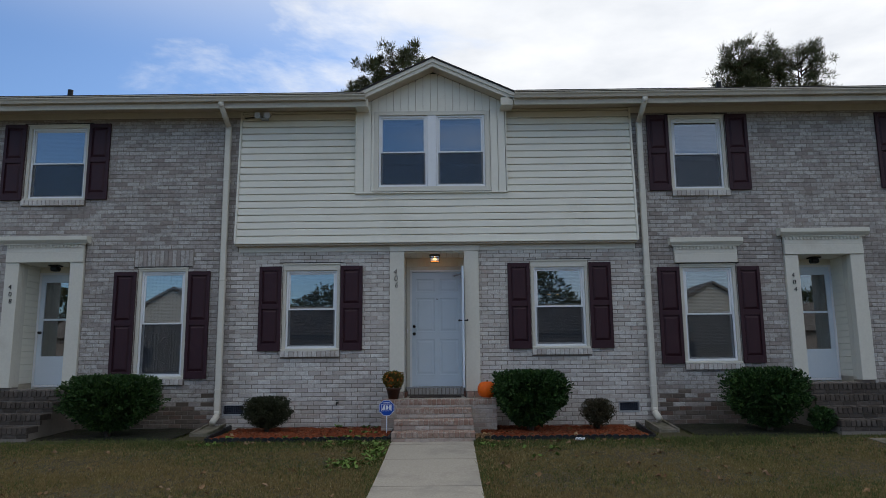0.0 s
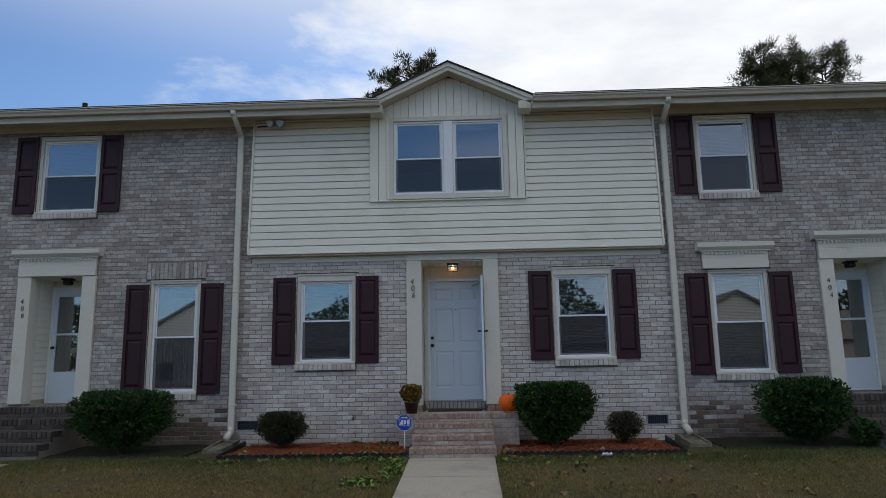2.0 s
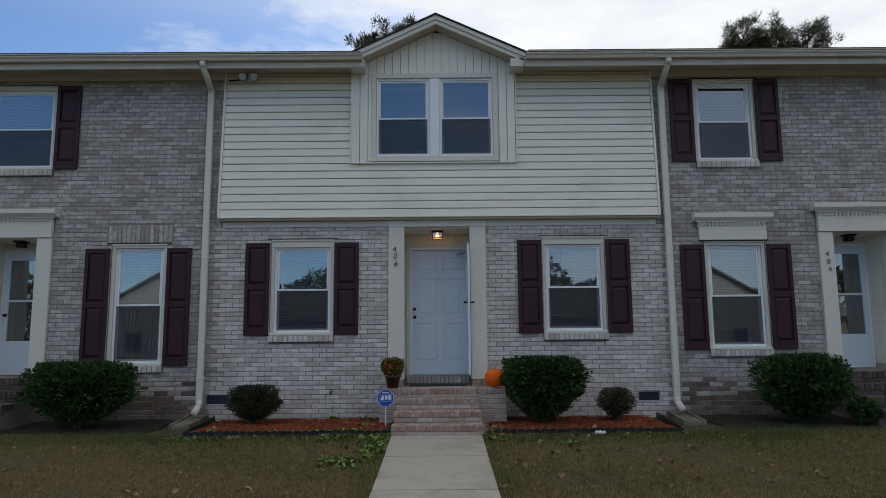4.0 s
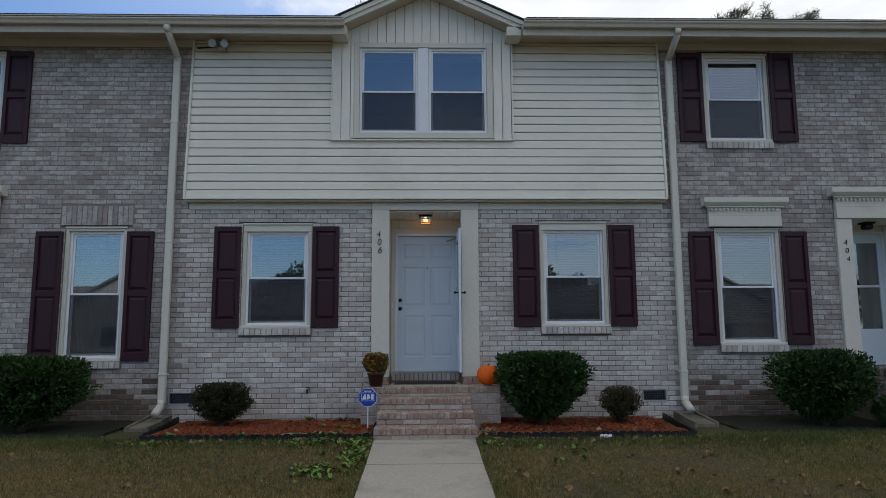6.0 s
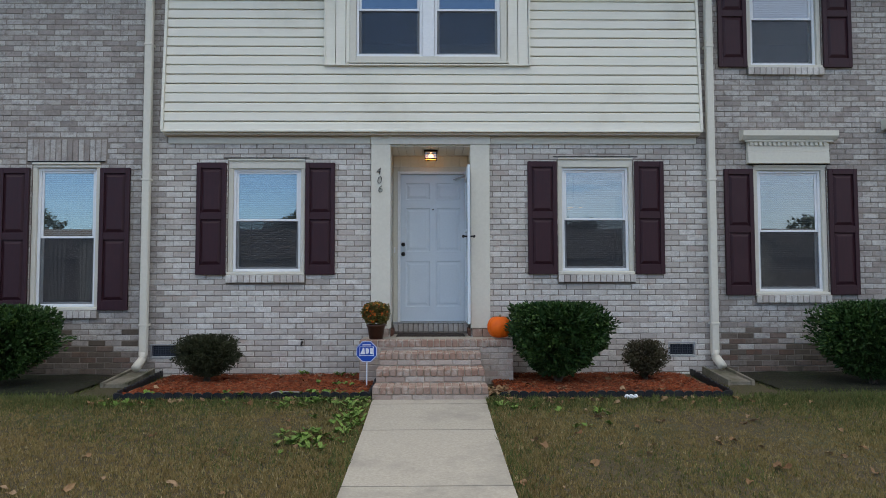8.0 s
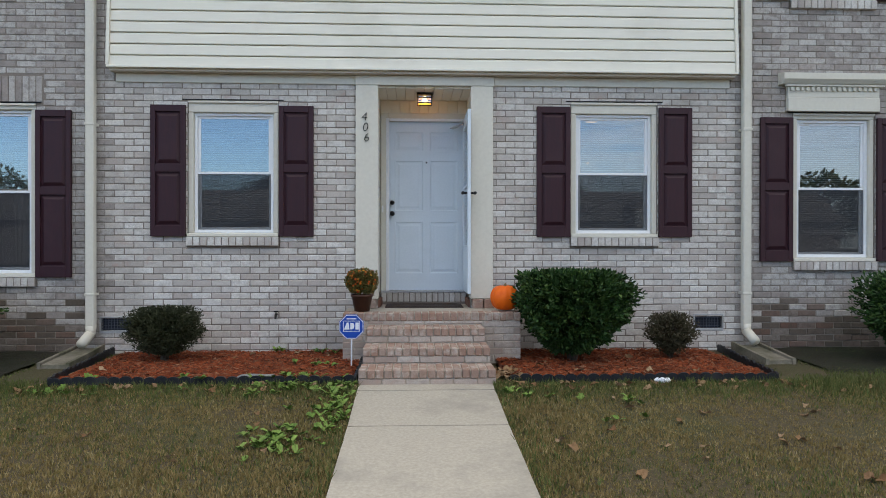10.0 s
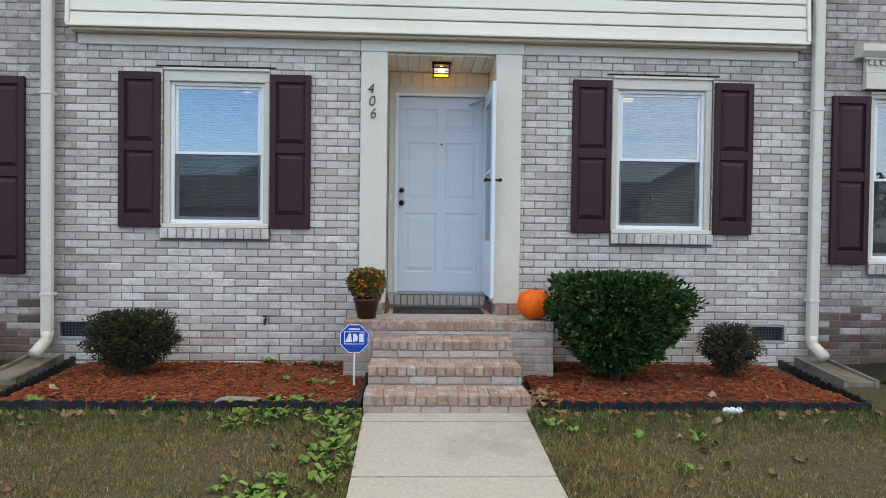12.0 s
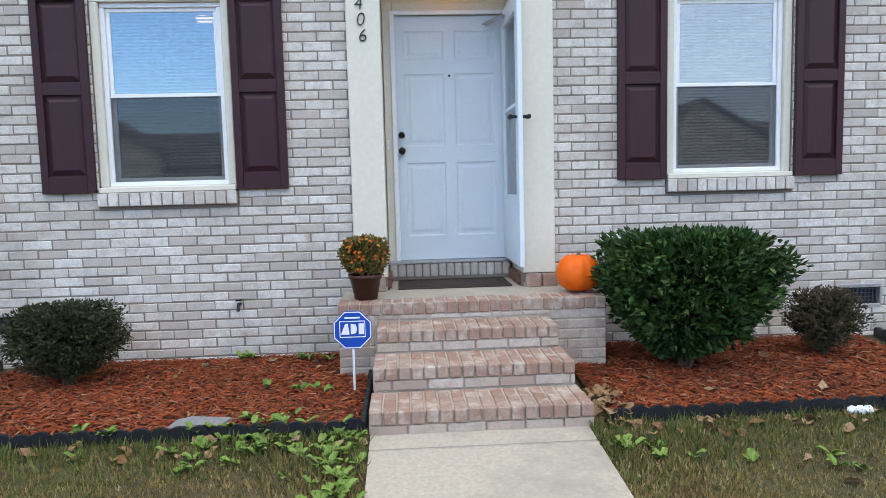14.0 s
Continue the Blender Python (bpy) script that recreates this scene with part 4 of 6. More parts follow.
def yz_frame(x0, x1, y0, y1, z0, z1, w, lo, hi):
    return boxes((x0, x1, y0, y0 + w, z0, z1), (x0, x1, y1 - w, y1, z0, z1), (x0, x1, y0 + w, y1 - w, z0, z0 + lo), (x0, x1, y0 + w, y1 - w, z1 - hi, z1))


part("leaf", yz_frame(SX - 0.018, SX + 0.018, SY0, SY1, 1.02, 3.10, 0.12, 0.55, 0.14), DOOR_PAINT, sd)
b = bmesh.new()
plain(b, SX - 0.003, SX + 0.003, SY0 + 0.115, SY1 - 0.115, 1.565, 2.965)
gp = part("pane", b, GLASS, sd)
gp.visible_shadow = False
part("glazing_bar", boxes((SX - 0.014, SX + 0.014, SY0 + 0.12, SY1 - 0.12, 2.25, 2.28)), DOOR_PAINT, sd)
b = bmesh.new()
tube(b, (SX - 0.07, SY0 + 0.06, 2.16), (SX + 0.07, SY0 + 0.06, 2.16), 0.012, 0.012, 10)
tube(b, (SX - 0.07, SY0 + 0.03, 2.16), (SX - 0.07, SY0 + 0.09, 2.16), 0.018, 0.018, 10)
tube(b, (SX + 0.07, SY0 + 0.03, 2.16), (SX + 0.07, SY0 + 0.09, 2.16), 0.018, 0.018, 10)
part("handle", b, BLACK_METAL, sd, "black handle")
b = bmesh.new()
tube(b, (SX - 0.03, SY1 - 0.25, 3.03), (SX - 0.14, SY1 + 0.03, 3.03), 0.016, 0.016, 10)
tube(b, (SX - 0.14, SY1 + 0.03, 3.03), (SX - 0.17, SY1 + 0.05, 3.03), 0.008, 0.008, 8)
part("closer", b, GREY_METAL, sd, "grey closer tube")

# porch lamp
pl = thing("porch_lamp", (-0.24, 12.42, 3.372), "lit black box lantern on the porch ceiling", "ceiling lamp")
part("base", boxes((-0.335, -0.145, 12.325, 12.515, 3.345, 3.371)), BLACK_METAL, pl)
b = bmesh.new()
for xa in (-0.325, -0.163):
    for ya in (12.335, 12.497):
        cbox(b, xa, xa + 0.01, ya, ya + 0.01, 3.25, 3.345, 0.001)
for z in (3.246, 3.308):
    for r in ((-0.325, -0.153, 12.335, 12.347), (-0.325, -0.153, 12.495, 12.507), (-0.325, -0.313, 12.347, 12.495), (-0.165, -0.153, 12.347, 12.495)):
        cbox(b, *r, z, z + 0.012, 0.001)
part("cage", b, BLACK_METAL, pl)
b = bmesh.new()
lathe(b, [(0.012, 3.345), (0.022, 3.32), (0.034, 3.298), (0.034, 3.285), (0.022, 3.268), (0.005, 3.262)], -0.239, 12.421, 14)
part("bulb", b, BULB, pl, "glowing warm bulb", True)
for i, (xa, xb, ya, yb) in enumerate(((-0.322, -0.156, 12.339, 12.341), (-0.322, -0.156, 12.501, 12.503), (-0.321, -0.319, 12.342, 12.5), (-0.159, -0.157, 12.342, 12.5))):
    b = bmesh.new()
    plain(b, xa, xb, ya, yb, 3.256, 3.345)
    o = part("lamp_glass", b, LAMP_SHADE if i == 1 else GLASS, pl)
    o.visible_shadow = False

# house numbers
def digits(text, x, z, step, size, slant):
    ob = thing("house_number", (x, WALL - 0.05, z), f"dark metal house number {text} in a column", "house number", "house numbers")
    for i, ch in enumerate(text):
        cu = bpy.data.curves.new("digit", "FONT")
        cu.body, cu.size, cu.extrude, cu.align_x, cu.shear = ch, size, 0.006, "CENTER", slant
        cu.offset = -0.0028
        tmp = new("digit", cu)
        me = bpy.data.meshes.new_from_object(tmp.evaluated_get(bpy.context.evaluated_depsgraph_get()))
        bpy.data.objects.remove(tmp)
        me.transform(pose(0.0 + 0.012 * i, -0.007, -i * step, 90))
        me.materials.append(DARK_DIGIT)
        o = new("digit", me)
        o.parent = ob


digits("406", -0.935, 2.985, 0.118, 0.14, 0.15)
digits("408", -7.74, 2.79, 0.125, 0.12, 0.05)
digits("404", 6.05, 2.86, 0.125, 0.12, 0.05)

# neighbours' entrances
for key, sgn in (("left", -1), ("right", 1)):
    x0, x1, z0, zt = DOORS[key]
    porch(x0, x1, 1.05, 3.262, 0.62, "porch", 0)
    pilasters(x0, x1, 0.23, 1.08, 3.26)
    en = thing("door_surround", ((x0 + x1) / 2, WALL, 3.26), "beige entablature with dentils over a front door", "door surround", "door surrounds", "structure")
    entablature(x0 - 0.32, x1 + 0.32, 3.264, 3.44, 3.60, en, 0.16)
    brick_holes.append((x0 - 0.24, x1 + 0.24, 3.25, 3.6))
    yd = WALL + 0.64
    b = bmesh.new()
    for c in panel_cells(x0 - 0.1, x1 + 0.1, 1.0, 3.3, [(x0 + 0.03, x1 - 0.03, 1.07, 3.12)]):
        plain(b, c[0], c[1], yd + 0.01, yd + 0.12, c[2], c[3])
    solid("wall_entry", b, SIDING, "cream wall round a neighbouring front door", "wall", "structure")
    d = thing(f"door_{2 if sgn < 0 else 3}", ((x0 + x1) / 2, yd, 1.07), "closed white storm door with a tall glazed upper half", "door", kind="structure")
    part("door_frame", rect_frame(x0 + 0.0, x1 - 0.0, yd - 0.03, yd + 0.008, 1.06, 3.16, 0.04), WHITE, d)
    b = bmesh.new()
    for c in panel_cells(x0 + 0.042, x1 - 0.042, 1.102, 3.118, [(x0 + 0.12, x1 - 0.12, 1.62, 2.98)]):
        plain(b, c[0], c[1], yd - 0.02, yd + 0.015, c[2], c[3])
    part("storm_leaf", b, DOOR_PAINT, d)
    for za, zb in ((1.62, 2.28), (2.30, 2.98)):
        b = bmesh.new()
        plain(b, x0 + 0.115, x1 - 0.115, yd - 0.004, yd, za - 0.004, zb + 0.004)
        o = part("pane", b, GLASS, d)
        o.visible_shadow = False
    part("glazing_bar", boxes((x0 + 0.115, x1 - 0.115, yd - 0.018, yd + 0.012, 2.272, 2.308)), DOOR_PAINT, d)
    # Near-black sheet behind the storm door panes.
    b = bmesh.new()
    plain(b, x0 + 0.05, x1 - 0.05, yd + 0.06, yd + 0.10, 1.08, 3.11)
    part("inner_door", b, DARK_DOOR, d, "dark inner door")
    knob(d, x0 + 0.085, yd - 0.02, 2.05, 0.025, "door_handle")
    lo = thing("porch_lamp", ((x0 + x1) / 2, WALL + 0.3, 3.262), "unlit dark lantern on a porch ceiling", "ceiling lamp", "unlit porch lamps")
    part("base", boxes(((x0 + x1) / 2 - 0.09, (x0 + x1) / 2 + 0.09, WALL + 0.21, WALL + 0.39, 3.235, 3.261)), BLACK_METAL, lo)
    part("lantern", boxes(((x0 + x1) / 2 - 0.07, (x0 + x1) / 2 + 0.07, WALL + 0.23, WALL + 0.37, 3.15, 3.234), c=0.02), BLACK_METAL, lo)


# ---- brick steps ----
def rowlock_run(st, x0, x1, y0, y1, zt, h=0.092, mat_=None, w=0.076):
    n = max(1, round((x1 - x0) / w))
    s = (x1 - x0) / n
    b = bmesh.new()
    cbox(b, 0.005, s - 0.005, 0, y1 - y0, -h, 0, 0.006)
    me = bpy.data.meshes.new("tread_brick")
    b.to_mesh(me)
    b.free()
    me.materials.append(mat_ or STEP_BRICK)
    for i in range(n):
        o = new("tread_brick", me)
        o.parent = st
        o.location = Vector((x0 + i * s, y0 + random.uniform(-0.003, 0.003), zt + random.uniform(-0.003, 0.002))) - ORIGIN[st]
        o.rotation_euler = (random.uniform(-0.012, 0.012), random.uniform(-0.012, 0.012), 0)


def course(st, x0, x1, y, z0, z1, off, w=0.215, name="riser_brick", along="x", mat_=None):
    """One course of stretchers on a face that looks towards -y (or towards +-x)."""
    x = x0 - off
    while x < x1 - 0.02:
        xa, xb = max(x, x0), min(x + w, x1)
        if xb - xa > 0.03:
            if along == "x":
                bb = boxes((xa + 0.004, xb - 0.004, y, y + 0.05, z0 + 0.004, z1 - 0.004), c=0.005)
            else:
                bb = boxes((y, y + 0.05, xa + 0.004, xb - 0.004, z0 + 0.004, z1 - 0.004), c=0.005)
            part(name, bb, mat_ or STEP_BRICK, st)
        x += w


STAIR = [(10.40, 0.44), (10.77, 0.585), (11.14, 0.728), (11.50, 0.850)]
SX0, SX1 = -0.845, 0.355
LX0, LX1 = -1.12, 0.775
st = thing("steps", (-0.24, 10.95, 0.3), "worn red-brown brick steps up to the front door", "steps", kind="structure")
b = bmesh.new()
for i, (y, z) in enumerate(STAIR[:3]):
    t = 0.012 * (2 - i)
    plain(b, SX0 + 0.006 - t, SX1 - 0.006 + t, y + 0.014, STAIR[i + 1][0] + 0.02, 0.15, z - 0.010)
plain(b, LX0 + 0.006, LX1 - 0.006, 11.507, WALL + 0.005, 0.15, 0.845)
plain(b, -0.77, 0.28, WALL + 0.0, YD + 0.03, 0.15, 0.840)
part("mortar_core", b, STEP_MORTAR, st)
for i, (y, z) in enumerate(STAIR[:3]):
    t = 0.012 * (2 - i)
    below = 0.26 if i == 0 else STAIR[i - 1][1]
    rowlock_run(st, SX0 - t, SX1 + t, y - 0.006, y + 0.215, z, 0.076)
    course(st, SX0 - t, SX1 + t, y, below, z - 0.078, 0.1 * (i % 2), mat_=RISER_BRICK)
    rowlock_run(st, SX0 - t, SX1 + t, y + 0.222, STAIR[i + 1][0] - 0.005, z - 0.002, 0.05)
rowlock_run(st, LX0, LX1, 11.494, 11.70, 0.850, 0.083)
course(st, SX0 - 0.01, SX1 + 0.01, 11.50, 0.728, 0.765, 0.05, mat_=RISER_BRICK)
for k in range(7):
    zt_ = 0.765 - k * 0.0725
    course(st, LX0, SX0 - 0.016, 11.502, zt_ - 0.0725, zt_, 0.1 * (k % 2), mat_=RISER_BRICK)
    course(st, SX1 + 0.016, LX1, 11.502, zt_ - 0.0725, zt_, 0.1 * (k % 2), mat_=RISER_BRICK)
    for xs in (LX0, LX1 - 0.05):
        course(st, 11.556, WALL - 0.005, xs, zt_ - 0.0725, zt_, 0.1 * (k % 2), name="side_brick", along="y", mat_=RISER_BRICK)
b = bmesh.new()
plain(b, LX0 + 0.004, LX1 - 0.004, 11.703, WALL - 0.002, 0.823, 0.846)
part("landing_slab", b, CONCRETE, st, "pale concrete landing")
part("sill_mortar", boxes((-0.78, 0.29, YD - 0.093, YD + 0.03, 0.842, 0.970)), MORTAR, st)
rowlock_run(st, -0.772, 0.282, YD - 0.10, YD + 0.02, 0.982, 0.108, WHITEWASH, 0.07)
for xs in (-0.80, 0.262):
    course(st, WALL + 0.10, YD - 0.10, xs, 0.844, 0.935, 0.05, name="side_brick", along="y", mat_=RED_BASE)
for xa, xb in ((-1.05, -0.79), (0.30, 0.56)):
    rowlock_run(st, xa, xb, 12.05, WALL + 0.02, 0.952, 0.104, STEP_BRICK, 0.125)

mat_ob = thing("doormat", (-0.24, 12.4, 0.840), "dark brown rubber doormat in the entry", "doormat")
part("mat", boxes((-0.70, 0.21, 12.16, 12.66, 0.841, 0.855), c=0.005), RUBBER, mat_ob)
part("border", boxes((-0.66, 0.17, 12.20, 12.23, 0.8555, 0.861), (-0.66, 0.17, 12.59, 12.62, 0.8555, 0.861), (-0.66, -0.63, 12.23, 12.59, 0.8555, 0.861), (0.14, 0.17, 12.23, 12.59, 0.8555, 0.861)), RUBBER, mat_ob)

# neighbours' steps
for sx, sgn in ((-7.16, -1), (6.63, 1)):
    ns = thing("steps", (sx, 11.2, 0.35), "dark brick steps to a neighbouring door, shade in their colour", "steps", "neighbouring steps", "structure")
    lv = [(10.75, 0.53), (11.08, 0.70), (11.41, 0.87), (11.70, 1.04)]
    b = bmesh.new()
    for (y, z), y2 in zip(lv, (11.1, 11.43, 11.72, WALL + 0.6)):
        if y2 > WALL:
            plain(b, sx - 0.72, sx + 0.72, y + 0.012, WALL + 0.004, 0.2, z - 0.008)
            plain(b, sx - 0.46, sx + 0.46, WALL + 0.0, y2, 0.2, z - 0.006)
        else:
            plain(b, sx - 0.72, sx + 0.72, y + 0.012, y2, 0.2, z - 0.008)
    part("mortar_core", b, MORTAR, ns)
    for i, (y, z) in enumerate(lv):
        rowlock_run(ns, sx - 0.73, sx + 0.73, y - 0.01, y + 0.30, z, 0.095, SHADED_STEP)
        course(ns, sx - 0.73, sx + 0.73, y, z - 0.165, z - 0.097, 0.1 * (i % 2), mat_=SHADED_STEP)


# ---- planting beds ----
def bed(x0, x1, flip):
    y0, y1 = 10.47, WALL
    bd = thing("mulch_bed", ((x0 + x1) / 2, 11.2, 0.3), "planting bed of red wood mulch against the wall", "mulch bed", "mulch beds", "stuff")
    nx, ny = 40, 16
    zf = lambda x, y: 0.335 + 0.02 * (y - y0) / (y1 - y0) + 0.015 * noise.noise((x * 3, y * 3, 2))
    vs = [(x0 + (x1 - x0) * i / nx, y0 + (y1 - y0) * j / ny, zf(x0 + (x1 - x0) * i / nx, y0 + (y1 - y0) * j / ny)) for j in range(ny + 1) for i in range(nx + 1)]
    fs = [(j * (nx + 1) + i, j * (nx + 1) + i + 1, (j + 1) * (nx + 1) + i + 1, (j + 1) * (nx + 1) + i) for j in range(ny) for i in range(nx)]
    raw("bed_soil", vs, fs, MULCH_BASE, bd)
    rng = np.random.default_rng(5 + flip)
    vs, fs = [], []
    for k in range(int(3000 * (x1 - x0))):
        x, y = rng.uniform(x0 + 0.02, x1 - 0.02), rng.uniform(y0 + 0.02, y1 - 0.01)
        l, w, a, t = rng.uniform(0.012, 0.038), rng.uniform(0.003, 0.008), rng.uniform(0, 6.28), rng.uniform(-0.4, 0.4)
        c, s = math.cos(a), math.sin(a)
        z = zf(x, y) + rng.uniform(0.002, 0.016)
        n = len(vs)
        for u, v, h in ((-1, -1, 0), (1, -1, 0), (1, 1, 0), (-1, 1, 0), (-0.9, 0, 0.004), (0.9, 0, 0.004)):
            vs.append((x + u * l * c - v * w * s, y + u * l * s + v * w * c, z + u * l * t + h))
        fs += [(n, n + 1, n + 5, n + 4), (n + 2, n + 3, n + 4, n + 5)]
    tagged(raw("wood_chips", vs, fs, MULCH, bd), "red wood chips", kind="stuff")
    ed = thing("bed_edging", ((x0 + x1) / 2, y0, 0.28), "black scalloped plastic edging round the bed", "garden edging", "bed edging")

    def run(p, q):
        d = Vector((q[0] - p[0], q[1] - p[1], 0))
        n = max(1, round(d.length / 0.105))
        for i in range(n):
            a, bq = Vector((*p, 0)) + d * (i / n), Vector((*p, 0)) + d * ((i + 1) / n)
            zg = ground_z((a.y + bq.y) / 2) - 0.05 + random.uniform(-0.006, 0.006)
            side = d.normalized().cross(Vector((0, 0, 1))) * 0.012
            bm = bmesh.new()
            prof = [(0, 0)] + [(0.5 - 0.5 * math.cos(math.pi * k / 6), 0.105 + 0.028 * math.sin(math.pi * k / 6)) for k in range(7)] + [(1, 0)]
            A = [bm.verts.new((a + (bq - a) * u * 0.985) + Vector((0, 0, zg + h)) + side) for u, h in prof]
            B = [bm.verts.new((a + (bq - a) * u * 0.985) + Vector((0, 0, zg + h)) - side) for u, h in prof]
            f = [bm.faces.new(A), bm.faces.new(B[::-1])] + [bm.faces.new((A[i2], B[i2], B[(i2 + 1) % len(A)], A[(i2 + 1) % len(A)])) for i2 in range(len(A))]
            bmesh.ops.recalc_face_normals(bm, faces=f)
            part("scallop", bm, BLACK_PLASTIC, ed)

    if flip:
        run((x0, y0), (x1, y0))
        run((x1, y0), (x1 + 0.15, WALL - 0.06))
    else:
        run((x0 - 0.12, WALL - 0.03), (x0, y0))
        run((x0, y0), (x1, y0))
        run((x1, y0), (x1, 11.45))
    return zf


zl = bed(-3.62, -0.90, 0)
zr = bed(0.50, 3.02, 1)


# ---- bushes ----
def leaves(rng, place, n, size, fold=0.25, aspect=0.5):
    """Small folded leaves; place gives a point and the way out from the bush."""
    vs, fs = [], []
    for _ in range(n):
        p, out = place(rng)
        d = Vector(out) + Vector(rng.normal(0, 0.65, 3))
        d.normalize()
        s = d.cross(Vector(rng.normal(0, 1, 3)))
        s.normalize()
        l = size * rng.uniform(0.6, 1.25)
        w = l * aspect
        up = d.cross(s) * (w * fold)
        k = len(vs)
        p = Vector(p)
        for v in (p, p + d * l * 0.5 + s * w * 0.5 + up, p + d * l, p + d * l * 0.5 - s * w * 0.5 + up):
            vs.append(tuple(v))
        fs += [(k, k + 1, k + 2), (k, k + 2, k + 3)]
    return vs, fs


def bush(cx, cy, z0, w, d, z1, n, size, material, label, seed, boxy=3.0, taper=0.35, clear=0.10):
    rng = np.random.default_rng(seed)
    t = thing("bush", (cx, cy, z0), label, "bush")
    for k in range(9):
        a = rng.uniform(0, 6.28)
        q = (cx + 0.33 * w * math.cos(a) * rng.uniform(0.3, 1), cy + 0.33 * d * math.sin(a) * rng.uniform(0.3, 1), z0 + (z1 - z0) * rng.uniform(0.5, 0.85))
        m = (cx + 0.35 * (q[0] - cx), cy + 0.35 * (q[1] - cy), z0 + 0.4 * (q[2] - z0))
        r = 0.012 + 0.008 * (w > 1)
        bm = bmesh.new()
        tube(bm, (cx + rng.normal(0, 0.02), cy + rng.normal(0, 0.02), z0 - 0.04), m, r, r * 0.75, 6)
        tube(bm, m, q, r * 0.75, r * 0.3, 6)
        part("branch", bm, BARK, t)
    zc, h = (z0 + clear + z1) / 2, (z1 - z0 - clear) / 2
    off = rng.uniform(0, 50)

    def place(r):
        while True:
            v = r.normal(0, 1, 3)
            v /= (abs(v[0]) ** boxy + abs(v[1]) ** boxy + abs(v[2]) ** boxy) ** (1 / boxy)
            k = 1 - abs(r.normal(0, 0.13))
            lump = 1 + 0.22 * noise.noise((v[0] * 2.4 + off, v[1] * 2.4, v[2] * 2.4)) + 0.12 * noise.noise((v[0] * 7 + off, v[1] * 7, v[2] * 7))
            shrink = 1 - taper * max(0, -v[2]) ** 1.2
            p = (cx + v[0] * k * lump * shrink * w / 2, cy + v[1] * k * lump * shrink * d / 2, zc + v[2] * k * (0.93 + 0.07 * lump) * h)
            if noise.noise((p[0] * 9, p[1] * 9 + off, p[2] * 9)) > -0.32:
                return p, (v[0], v[1], v[2] * 0.7 + 0.35)

    vs, fs = leaves(rng, place, n, size)
    raw("foliage", vs, fs, material, t)

    def inner(r):
        p, o = place(r)
        k = r.uniform(0.35, 0.88)
        return (cx + (p[0] - cx) * k, cy + (p[1] - cy) * k, zc + (p[2] - zc) * k), o

    vs, fs = leaves(rng, inner, n // 2, size * 2.1, aspect=0.75)
    raw("inner_foliage", vs, fs, material, t)
    return t


bush(1.30, 11.38, 0.34, 1.10, 0.86, 1.29, 10000, 0.056, HOLLY, "large dark green glossy-leaved clipped holly bush", 1, 6.0, 0.58, 0.12)
bush(-2.98, 11.55, 0.34, 0.76, 0.56, 0.92, 8000, 0.026, BOXWOOD, "small dull green clipped boxwood bush", 2, 3.4, 0.45, 0.08)
bush(2.42, 11.55, 0.34, 0.54, 0.42, 0.84, 3200, 0.024, BROWNED, "thin browned small boxwood bush", 3, 3.2, 0.6, 0.05)
bush(-5.40, 11.2, 0.33, 1.40, 0.9, 1.28, 8500, 0.055, HOLLY, "dark spreading holly bush under the tall window", 4, 5.0, 0.55, 0.12)
bush(5.02, 11.2, 0.33, 1.16, 0.9, 1.30, 8000, 0.055, HOLLY, "dark spreading holly bush before the neighbouring wall", 5, 4.5, 0.55, 0.10)
bush(5.74, 10.95, 0.32, 0.36, 0.36, 0.70, 900, 0.04, HOLLY, "low dark bush beside the neighbouring steps", 6, 2.6, 0.3, 0.05)


# ---- things by the door ----
pt = thing("flower_pot", (-0.93, 11.72, 0.872), "brown plastic pot of rust-coloured chrysanthemums on the landing", "potted plant")
bm = bmesh.new()
lathe(bm, [(0.082, 0.873), (0.112, 1.03), (0.122, 1.03), (0.124, 1.055), (0.114, 1.055), (0.11, 1.035)], -0.93, 11.72, 24)
part("pot", bm, POT, pt, "brown plastic pot", True)
rng = np.random.default_rng(21)


def dome(r, c=(-0.93, 11.72, 1.155), a=0.195, h=0.165):
    v = r.normal(0, 1, 3)
    v /= np.linalg.norm(v)
    if v[2] < -0.55:
        v[2] = -v[2]
    k = 1 - abs(r.normal(0, 0.14))
    k *= 1 + 0.18 * noise.noise((v[0] * 3, v[1] * 3, v[2] * 3))
    f = 0.82 + 0.34 * v[2]
    return (c[0] + v[0] * a * k * f, c[1] + v[1] * a * k * f, c[2] + v[2] * h * k), (v[0], v[1], v[2] + 0.3)


raw("foliage", *leaves(rng, dome, 2600, 0.028), MUM_LEAF, pt)
raw("inner_foliage", *leaves(rng, lambda r: dome(r, (-0.93, 11.72, 1.145), 0.13, 0.12), 900, 0.06, aspect=0.8), MUM_LEAF, pt)
vs, fs = [], []
for k in range(150):
    p, o = dome(rng, (-0.93, 11.72, 1.16), 0.20, 0.175)
    if p[2] < 1.10 and rng.uniform() < 0.5:
        continue
    o = Vector(o).normalized()
    s = o.orthogonal().normalized()
    t = o.cross(s)
    c = len(vs)
    vs.append(tuple(Vector(p) + o * 0.012))
    for j in range(10):
        r = 0.016 if j % 2 else 0.009
        vs.append(tuple(Vector(p) + o * 0.008 + r * (s * math.cos(j * 0.628) + t * math.sin(j * 0.628))))
    fs += [(c, c + 1 + j, c + 1 + (j + 1) % 10) for j in range(10)]
tagged(raw("blooms", vs, fs, MUM_BLOOM, pt), "rust and orange blooms", kind="stuff")

